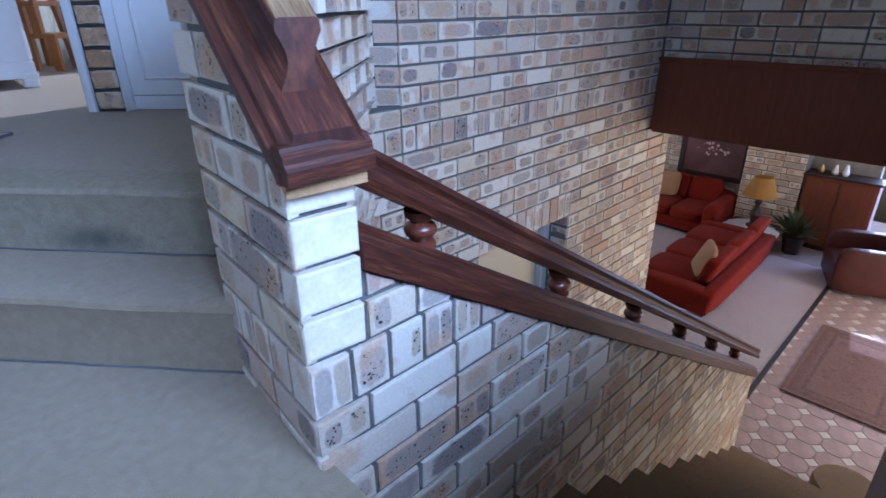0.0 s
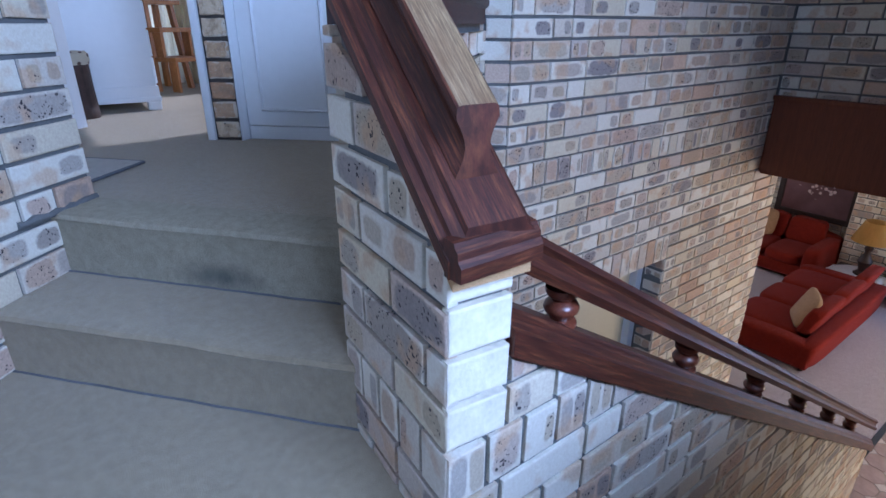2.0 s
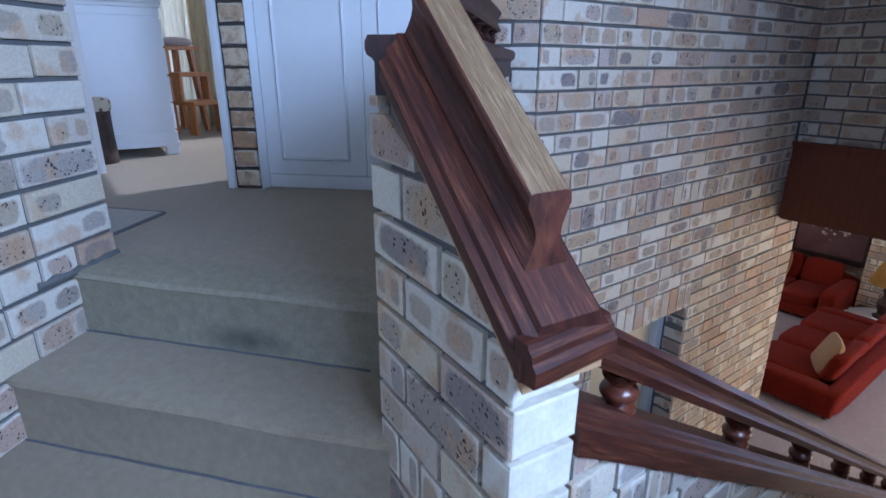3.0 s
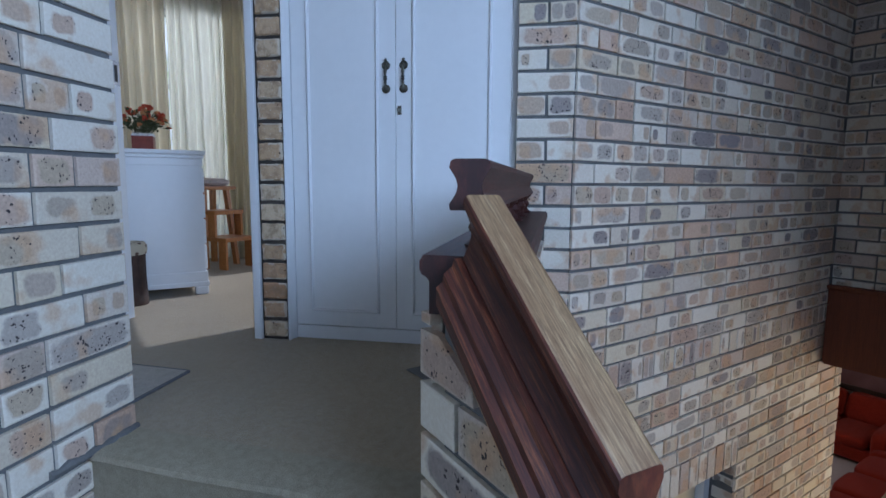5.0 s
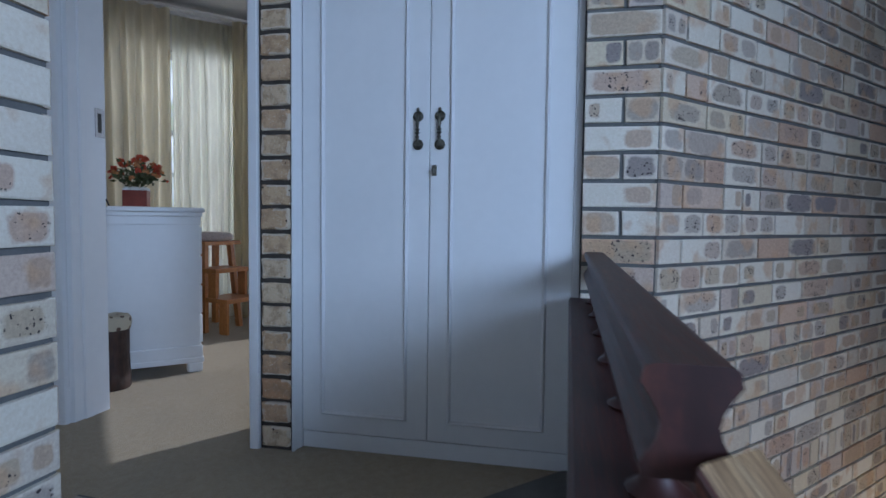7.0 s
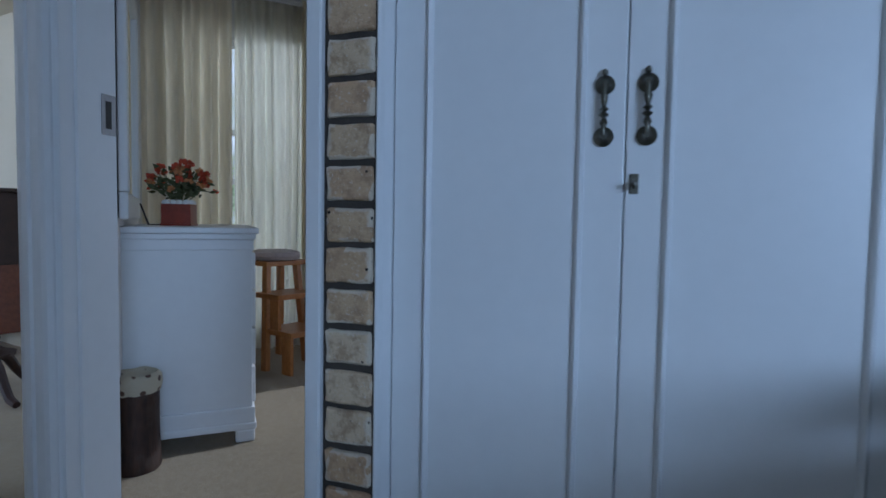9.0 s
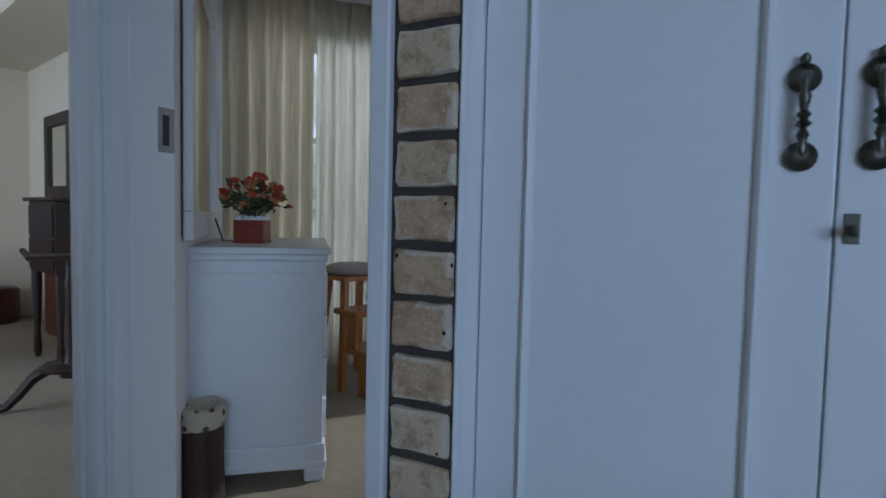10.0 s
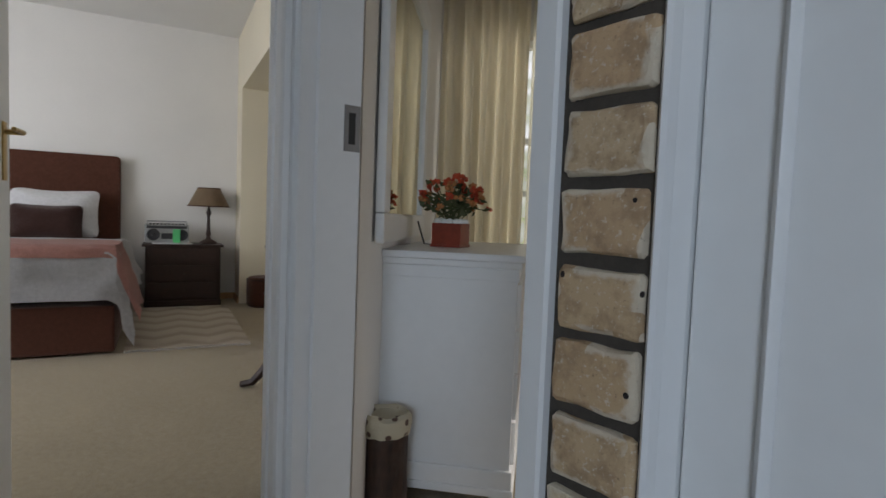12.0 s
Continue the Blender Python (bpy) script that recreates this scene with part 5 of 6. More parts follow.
# pedestal stand with tripod feet
vs = holder("tripod_stand", -0.52, 5.28, ZU, "dark wooden pedestal stand with curved tripod feet", "stand", rz=20)
part("column", lathe(bmesh.new(), [(0.05, 0.17), (0.055, 0.22), (0.03, 0.26), (0.026, 0.30), (0.022, 0.62), (0.030, 0.66), (0.020, 0.70), (0.020, 0.80)], seg=16), M_DARK, vs, smooth=True)
for k in range(3):
    ang = radians(-75 + 120 * k)
    pts = []
    for r, z in ((0.03, 0.24), (0.10, 0.22), (0.17, 0.17), (0.23, 0.09), (0.28, 0.035), (0.345, 0.02)):
        pts.append((r * math.cos(ang), r * math.sin(ang), z))
    part("foot", tube(bmesh.new(), pts, [0.032, 0.034, 0.028, 0.024, 0.022, 0.018], 8), M_DARK, vs, smooth=True)
pl = lathe(bmesh.new(), [(0.02, 0.20), (0.14, 0.215), (0.145, 0.23), (0.05, 0.245)], seg=16)
part("gallery", pl, M_DARK, vs)
part("top", tube(cube(-0.17, -0.10, 0.795, 0.06, 0.10, 0.812, 0.006), [(-0.17, -0.10, 0.80), (-0.195, 0, 0.835), (-0.17, 0.10, 0.80)], 0.014), M_DARK, vs)

# dark dressing table with its mirror, pouffe, in the alcove
dt = bed_frame("bureau", 2.80, 5.95, ZU, "dark wooden bureau on turned legs in the alcove", "bureau")
part("body", cube(-0.20, -0.42, 0.62, 0.22, 0.16, 1.10, 0.006), M_DARK, dt)
part("cupboard_base", cube(-0.12, -0.40, 0.16, 0.21, 0.14, 0.625, 0.006), M_MAHOG, dt)
part("top", cube(-0.23, -0.45, 1.10, 0.23, 0.19, 1.125, 0.006), M_DARK, dt)
for k in range(2):
    part("drawer", cube(-0.212, -0.39, 0.65 + k * 0.22, -0.198, 0.13, 0.85 + k * 0.22, 0.004), M_DARK, dt)
for x in (-0.17, 0.19):
    for y in (-0.38, 0.12):
        part("leg", lathe(bmesh.new(), [(0.016, 0), (0.026, 0.05), (0.018, 0.2), (0.032, 0.5), (0.032, 0.62)], x, y, 0, 12), M_DARK, dt, smooth=True)
am = bed_frame("alcove_mirror", 3.045, 7.0, ZU + 1.15, "dark framed mirror on the alcove wall", "mirror")
fm = bmesh.new()
for y0, y1, z0, z1 in ((-0.34, 0.34, 0.0, 0.10), (-0.34, 0.34, 0.62, 0.72), (-0.34, -0.24, 0.10, 0.62), (0.24, 0.34, 0.10, 0.62)):
    box(fm, -0.035, y0, z0, 0.0, y1, z1, 0.006)
part("frame", fm, M_DARK, am)
part("glass", cube(-0.014, -0.25, 0.09, -0.004, 0.25, 0.63), M_MIRROR, am)
pf = bed_frame("pouffe", 2.72, 7.75, ZU, "round brown leather pouffe by the alcove", "pouffe")
part("drum", lathe(bmesh.new(), [(0.16, 0.0), (0.185, 0.02), (0.19, 0.15), (0.185, 0.29), (0.16, 0.32), (0.05, 0.33)], seg=26), M_HEAD, pf, smooth=True)
part("piping", tube(bmesh.new(), [(0.186 * math.cos(k * math.pi / 12), 0.186 * math.sin(k * math.pi / 12), 0.295) for k in range(25)], 0.006, 6), M_CHOC, pf)
bm = bmesh.new()
strip(bm, B(1.9, 8.358), B(2.478, 8.358), ZU, ZU + 0.07, -0.015, 0)
strip(bm, B(2.478, 8.34), B(2.478, 7.95), ZU, ZU + 0.07, -0.015, 0)
thing("baseboard", bm, M_OAK, "brown wooden skirting of the bedroom", "baseboard", kind="structure")
fan = bed_frame("ceiling_fan", 0.55, 6.2, 3.0, "white ceiling fan at rest", "ceiling fan")
part("rod", lathe(bmesh.new(), [(0.015, 0.05), (0.015, 0.38)], seg=10), M_WHITE, fan)
part("hub", lathe(bmesh.new(), [(0.03, -0.05), (0.09, -0.03), (0.10, 0.02), (0.04, 0.06)], seg=20), M_WHITE, fan, smooth=True)
for k in range(4):
    bl = cube(0.09, -0.06, 0.0, 0.62, 0.06, 0.008, 0.002)
    bmesh.ops.rotate(bl, verts=bl.verts, matrix=Matrix.Rotation(radians(90 * k + 12), 3, "Z"))
    part("blade", bl, M_WHITE, fan)

# ---------------------------------------------------------------- lower hall and lounge
cp = holder("lounge_carpet", 4.62, 0.90, ZL, "pale mauve lounge carpet with a dark edge strip", "carpet")
part("carpet_sheet", cube(0.0, 0.0, 0.0, 3.36, 4.6, 0.012), M_MAUVE, cp)
part("edge_strip", cube(-0.03, -0.045, 0.0, 3.36, 0.0, 0.016, 0.003), M_BLACK, cp, "dark edge strip")


def persian(nt, bsdf):
    v = coords(nt)
    sep = nt.nodes.new("ShaderNodeSeparateXYZ")
    nt.links.new(v, sep.inputs[0])
    ex = calc(nt, "SUBTRACT", 0.75, calc(nt, "ABSOLUTE", calc(nt, "SUBTRACT", sep.outputs[0], 0.75)))
    ey = calc(nt, "SUBTRACT", 0.42, calc(nt, "ABSOLUTE", calc(nt, "SUBTRACT", sep.outputs[1], 0.42)))
    e = calc(nt, "MINIMUM", ex, ey)
    c = ramp(nt, calc(nt, "MULTIPLY", e, 2.4), [(0.0, (0.12, 0.06, 0.055)), (0.06, (0.22, 0.13, 0.11)), (0.12, (0.13, 0.07, 0.065)), (0.3, (0.19, 0.11, 0.095)), (0.36, (0.11, 0.06, 0.06)), (0.42, (0.21, 0.125, 0.11)), (1.0, (0.18, 0.10, 0.09))])
    vo = nd(nt, "ShaderNodeTexVoronoi", Scale=9.0)
    nt.links.new(v, vo.inputs["Vector"])
    c = mix(nt, ramp(nt, vo.outputs["Distance"], [(0.2, (0.5, 0.5, 0.5)), (0.35, (0, 0, 0))]), c, (0.10, 0.05, 0.06))
    g = noisy(nt, v, 60, 4)
    c = mix(nt, 0.35, c, ramp(nt, g, [(0.35, (0.10, 0.05, 0.05)), (0.65, (0.27, 0.18, 0.15))]))
    nt.links.new(c, bsdf.inputs["Base Color"])
    bsdf.inputs["Roughness"].default_value = 0.95
    bump(nt, bsdf, g, 0.4, 0.005)


M_PERSIAN = material("faded_red_brown_rug", persian)
pr = holder("patterned_rug", 4.93, -0.14, ZL + 0.002, "faded red-brown patterned rug on the hall tiles", "rug")
part("weave", cube(0.0, 0.0, 0.0, 1.5, 0.84, 0.010), M_PERSIAN, pr)
pf2 = bmesh.new()
for k in range(56):
    y = 0.01 + k * 0.0148
    for x, d in ((0.0, -1), (1.5, 1)):
        tube(pf2, [(x, y, 0.006), (x + d * 0.03, y + rnd.uniform(-.006, .006), 0.003)], 0.003, 4)
part("fringe", pf2, M_CHOC, pr)["kind"] = "stuff"


def sofa(name, x, y, rz, length, label, seat, arm, back):
    """Low velvet sofa; heights of the seat, the arms and the loose back cushions."""
    ob = holder(name, x, y, ZL + 0.012, label, "sofa", "red lounge sofas", rz)
    part("base", cube(0.0, 0.0, 0.05, length, 0.88, seat - 0.14, 0.02), M_RED, ob)
    for x0 in (0.0, length - 0.20):
        bm = bmesh.new()
        cushion(bm, x0, 0.0, 0.04, x0 + 0.20, 0.92, arm, 0.06, 8)
        part("arm", bm, M_RED, ob, smooth=True)
    bm = bmesh.new()
    cushion(bm, 0.0, -0.04, 0.04, length, 0.14, arm + 0.03, 0.06, 10)
    for v in bm.verts:
        v.co.y -= 0.14 * max(0, v.co.z - 0.15)
    part("backrest", bm, M_RED, ob, smooth=True)
    n = 2 if length < 1.8 else 3
    w = (length - 0.42) / n
    for k in range(n):
        bm = bmesh.new()
        cushion(bm, 0.21 + k * w, 0.16, seat - 0.16, 0.205 + (k + 1) * w, 0.90, seat, 0.25, 8, k)
        part("seat_cushion", bm, M_RED, ob, smooth=True)
        bm = bmesh.new()
        cushion(bm, 0.21 + k * w, 0.10, seat - 0.03, 0.205 + (k + 1) * w, 0.26, back, 0.2, 8, k + 9, 0.06)
        for v in bm.verts:
            v.co.y -= 0.35 * max(0, v.co.z - seat)
        part("back_cushion", bm, M_RED, ob, smooth=True)
    for fx in (0.08, length - 0.08):
        for fy in (0.06, 0.80):
            part("foot", lathe(bmesh.new(), [(0.02, 0.0), (0.028, 0.055)], fx, fy, 0, 10), M_DARK, ob)
    return ob


sofa("sofa", 5.62, 1.64, 1.0, 2.30, "low red velvet sofa with loose back cushions on pale carpet", 0.33, 0.33, 0.64)
sofa("sofa", 8.78, 2.45, 90, 1.9, "red velvet sofa under the framed picture", 0.36, 0.50, 0.68)


def throw_cushion(x, y, z, rz, label, mat):
    ob = holder("throw_cushion", x, y, z, label, "cushion", rz=rz)
    bm = bmesh.new()
    cushion(bm, -0.21, -0.06, 0, 0.21, 0.06, 0.40, 0.35, 8)
    for v in bm.verts:
        f = max(abs(v.co.x) / 0.21, abs(v.co.z - 0.2) / 0.2)
        v.co.y *= 1 - 0.7 * f ** 3
        v.co.rotate(Euler((radians(24), 0, 0)))
    part("cover", bm, mat, ob, smooth=True)


throw_cushion(6.02, 1.98, ZL + 0.35, 30, "ochre throw cushion on the red sofa", M_CUSH)
throw_cushion(8.38, 3.45, ZL + 0.38, 100, "ochre throw cushion on the red sofa", M_CUSH)

tb = holder("lamp_table", 8.06, 2.02, ZL + 0.0, "small corner table under a white crochet cloth", "table")
part("top", cube(-0.30, -0.30, 0.28, 0.30, 0.30, 0.31, 0.006), M_DARK, tb)
for x in (-0.26, 0.26):
    for y in (-0.26, 0.26):
        part("leg", lathe(bmesh.new(), [(0.015, 0), (0.02, 0.14), (0.025, 0.28)], x, y, 0, 10), M_DARK, tb)
dl = lathe(bmesh.new(), [(0.05, 0.316), (0.30, 0.314), (0.36, 0.28), (0.365, 0.26)], seg=36)
for v in dl.verts:
    a = math.atan2(v.co.y, v.co.x)
    if v.co.z < 0.30:
        v.co.z += 0.02 * math.sin(a * 12)
thing("table_cloth", dl, M_SHEET, "white scalloped crochet cloth on the corner table", "tablecloth", smooth=True).location = (8.06, 2.02, ZL)
M_YSHADE = cloth("yellow_shade", (0.72, 0.48, 0.14), 0.45)
l2 = holder("table_lamp", 8.08, 2.00, ZL + 0.318, "dark carved table lamp with a yellow shade", "lamp")
part("stem", lathe(bmesh.new(), [(0.09, 0), (0.095, 0.02), (0.05, 0.05), (0.06, 0.12), (0.085, 0.18), (0.05, 0.25), (0.03, 0.30), (0.05, 0.36), (0.02, 0.42), (0.015, 0.50)], seg=16), M_DARK, l2, smooth=True)
s2 = bmesh.new()
ra = [s2.verts.new((0.215 * math.cos(k * math.pi / 14), 0.215 * math.sin(k * math.pi / 14), 0.45)) for k in range(28)]
rb = [s2.verts.new((0.12 * math.cos(k * math.pi / 14), 0.12 * math.sin(k * math.pi / 14), 0.71)) for k in range(28)]
for k in range(28):
    s2.faces.new((ra[k], ra[(k + 1) % 28], rb[(k + 1) % 28], rb[k]))
bmesh.ops.solidify(s2, geom=s2.faces[:], thickness=0.004)
part("shade", s2, M_YSHADE, l2, "yellow cone shade", smooth=True)

pic = holder("framed_picture", 8.93, 2.98, -1.48, "dark framed flower painting on the lounge wall", "picture")
fm = bmesh.new()
for y0, y1, z0, z1 in ((-0.52, 0.52, -0.30, -0.22), (-0.52, 0.52, 0.36, 0.44), (-0.52, -0.44, -0.22, 0.36), (0.44, 0.52, -0.22, 0.36)):
    box(fm, -0.03, y0, z0, 0.0, y1, z1, 0.006)
part("frame", fm, M_DARK, pic)


def flowers_paint(nt, bsdf):
    v = coords(nt)
    vo = nd(nt, "ShaderNodeTexVoronoi", Scale=16.0)
    nt.links.new(v, vo.inputs["Vector"])
    sep = nt.nodes.new("ShaderNodeSeparateXYZ")
    nt.links.new(v, sep.inputs[0])
    r = calc(nt, "ADD", calc(nt, "ABSOLUTE", sep.outputs[1]), calc(nt, "MULTIPLY", calc(nt, "ABSOLUTE", calc(nt, "SUBTRACT", sep.outputs[2], 0.16)), 1.6))
    inside = calc(nt, "LESS_THAN", calc(nt, "ADD", r, calc(nt, "MULTIPLY", noisy(nt, v, 9), 0.2)), 0.38)
    c = ramp(nt, noisy(nt, v, 3), [(0.3, (0.10, 0.04, 0.045)), (0.7, (0.17, 0.08, 0.085))])
    c = mix(nt, calc(nt, "MULTIPLY", inside, calc(nt, "LESS_THAN", vo.outputs["Distance"], 0.36)), c, (0.62, 0.47, 0.42))
    nt.links.new(c, bsdf.inputs["Base Color"])
    bsdf.inputs["Roughness"].default_value = 0.4


part("canvas", cube(-0.012, -0.45, -0.23, -0.004, 0.45, 0.37), material("flower_painting", flowers_paint), pic, "pale flowers on a dark red ground")

cab = holder("dark_cabinet", 8.62, 1.22, ZL, "tall dark wooden cabinet with ornaments on top", "cabinet")
part("body", cube(0.0, -0.42, 0.06, 0.30, 0.42, 1.02, 0.006), M_PANEL, cab)
part("top", cube(-0.03, -0.45, 1.02, 0.31, 0.45, 1.05, 0.005), M_DARK, cab)
part("plinth", cube(-0.01, -0.43, 0.0, 0.30, 0.43, 0.06), M_DARK, cab)
for y in (-0.205, 0.205):
    part("door", cube(-0.014, y - 0.19, 0.10, 0.002, y + 0.19, 0.98, 0.004), M_PANEL, cab)
for k, y in enumerate((0.28, 0.12, 0.0)):
    thing("ornament", lathe(bmesh.new(), [(0.03, 0), (0.045, 0.03), (0.03, 0.08), (0.015, 0.11 + 0.02 * k)], 8.75, 1.22 + y, ZL + 1.051, 12), M_GLASSY if k else M_GOLD, "small pale ornament on the dark cabinet", "ornament", smooth=True)

plant = holder("potted_plant", 8.28, 1.52, ZL, "dark leafy pot plant by the brick pier", "plant")
part("pot", lathe(bmesh.new(), [(0.10, 0), (0.14, 0.22), (0.15, 0.24), (0.13, 0.24)], seg=20), M_DARK, plant)
lf = bmesh.new()
rnd = random.Random(11)
for k in range(60):
    a, e, l = rnd.uniform(0, 6.28), rnd.uniform(0.35, 1.4), rnd.uniform(0.25, 0.5)
    d = Vector((math.cos(a) * math.cos(e), math.sin(a) * math.cos(e), math.sin(e)))
    sd = Vector((-math.sin(a), math.cos(a), 0)) * 0.035
    o = Vector((0, 0, 0.22))
    tip = o + d * l + Vector((0, 0, -0.25 * l * (1 - math.sin(e))))
    m = o + d * l * 0.55
    v = [lf.verts.new(p) for p in (o, m + sd, tip, m - sd, m + Vector((0, 0, 0.012)))]
    for q in ((0, 1, 4), (1, 2, 4), (2, 3, 4), (3, 0, 4)):
        lf.faces.new([v[i] for i in q])
part("leaves", lf, M_LEAF, plant, "dark green leaves")

M_LEATHER = paint("dark_red_leather", (0.075, 0.018, 0.012), 0.45, 0.3, 8, 70, 0.2)
ch = holder("armchair", 7.75, 0.62, ZL, "dark red-brown leather armchair at the lounge edge", "armchair", rz=200)
part("base", cube(-0.35, -0.38, 0.06, 0.35, 0.38, 0.36, 0.03), M_LEATHER, ch)
for x in (-0.40, 0.26):
    part("arm", cushion(bmesh.new(), x, -0.38, 0.05, x + 0.15, 0.38, 0.60, 0.15, 6), M_LEATHER, ch, smooth=True)
part("backrest", cushion(bmesh.new(), -0.38, 0.24, 0.05, 0.38, 0.44, 0.92, 0.15, 6), M_LEATHER, ch, smooth=True)

# curved foot of the stair
thing("curtail_step", lathe(bmesh.new(), [(0.20, ZL - 0.01), (0.20, ZL + 0.15), (0.19, ZL + 0.18), (0.05, ZL + 0.183)], 3.86, 0.02, 0, 28), M_STAIR, "rounded carpeted bottom step of the flight", "step", smooth=True)

# ---------------------------------------------------------------- bricks
def worn_brick_mesh(length, left, right, var, depth=0.020):
    """Brick slip with knocked-off corners and an uneven outline, in three rings."""
    r = random.Random(var * 131 + int(length * 1000))
    h = min(left, right)
    rings = []
    ends = (-0.90, -0.35, 0.35, 0.90)
    ring_of = [(1, e) for e in ends] + [(-e, 1) for e in ends] + [(-1, -e) for e in ends] + [(e, -1) for e in ends]
    wear = [r.uniform(-0.0028, 0.0012) for _ in ring_of]
    for y, inset, jit in ((0.0, 0.0, 0.0), (-depth + 0.007, 0.0, 0.0010), (-depth + 0.0018, 0.0025, 0.0014), (-depth, 0.0075, 0.0016)):
        ring = []
        for (cx, cz), q in zip(ring_of, wear):
            q = q + r.uniform(-jit, jit) if y < 0 else 0.0
            ring.append((length / 2 + cx * (length / 2 - inset + q), y + (r.uniform(-0.0006, 0.0006) if y < 0 else 0), h / 2 + cz * (h / 2 - inset + q)))
        rings.append(ring)
    verts = [v for ring in rings for v in ring]
    faces = [tuple(48 + k for k in range(16))]
    for a in (0, 16, 32):
        for k in range(16):
            n = (k + 1) % 16
            faces.append((a + k, a + n, a + 16 + n, a + 16 + k))
    return verts, faces


def brick_mesh(length, left, right, var, knee=0.0, full=0.0, depth=0.020):
    """Worn brick slip: x along, z up from 0, face towards -y. left, right: its height at both ends; knee: where a sloping cut begins, at the height full."""
    r = random.Random(var * 97 + int(length * 1000))
    c = 0.004
    j = lambda k=0.0018: r.uniform(-k, k)
    rim = [(0, 0), (length, 0), (length, right)] + ([(knee, full)] if knee else []) + [(0, left)]
    n = len(rim)
    mx, mz = length / 2, max(left, right) / 2
    back = [(x, 0, z) for x, z in rim]
    mid = [(x + j(), -depth + 0.0017, z + j()) for x, z in rim]
    face = [(x + (c if x < mx else -c) + j(), -depth + j(0.0008), max(0.001, z + (c if z < mz * 0.5 else -c)) + j()) for x, z in rim]
    verts = back + mid + face
    faces = [tuple(range(2 * n, 3 * n))]
    for a in (0, n):
        for k in range(n):
            m = (k + 1) % n
            faces.append((a + k, a + m, a + n + m, a + n + k))
    return verts, faces


BRICK_CACHE = {}


def brick_data(length, left, right, var, mat, knee=0.0, full=0.0):
    key = (round(length, 3), round(left, 3), round(right, 3), var, round(knee, 3), round(full, 3), mat.name)
    if key not in BRICK_CACHE:
        v, f = worn_brick_mesh(*key[:4]) if var > 9 else brick_mesh(*key[:6])
        me = bpy.data.meshes.new("brick")
        me.from_pydata(v, [], f)
        uv = me.uv_layers.new(name="UVMap")
        h = max(key[1], key[2])
        for lp in me.loops:
            co = v[lp.vertex_index]
            uv.data[lp.index].uv = (co[0] / key[0], co[2] / h)
        me.materials.append(mat)
        BRICK_CACHE[key] = me
    return BRICK_CACHE[key]


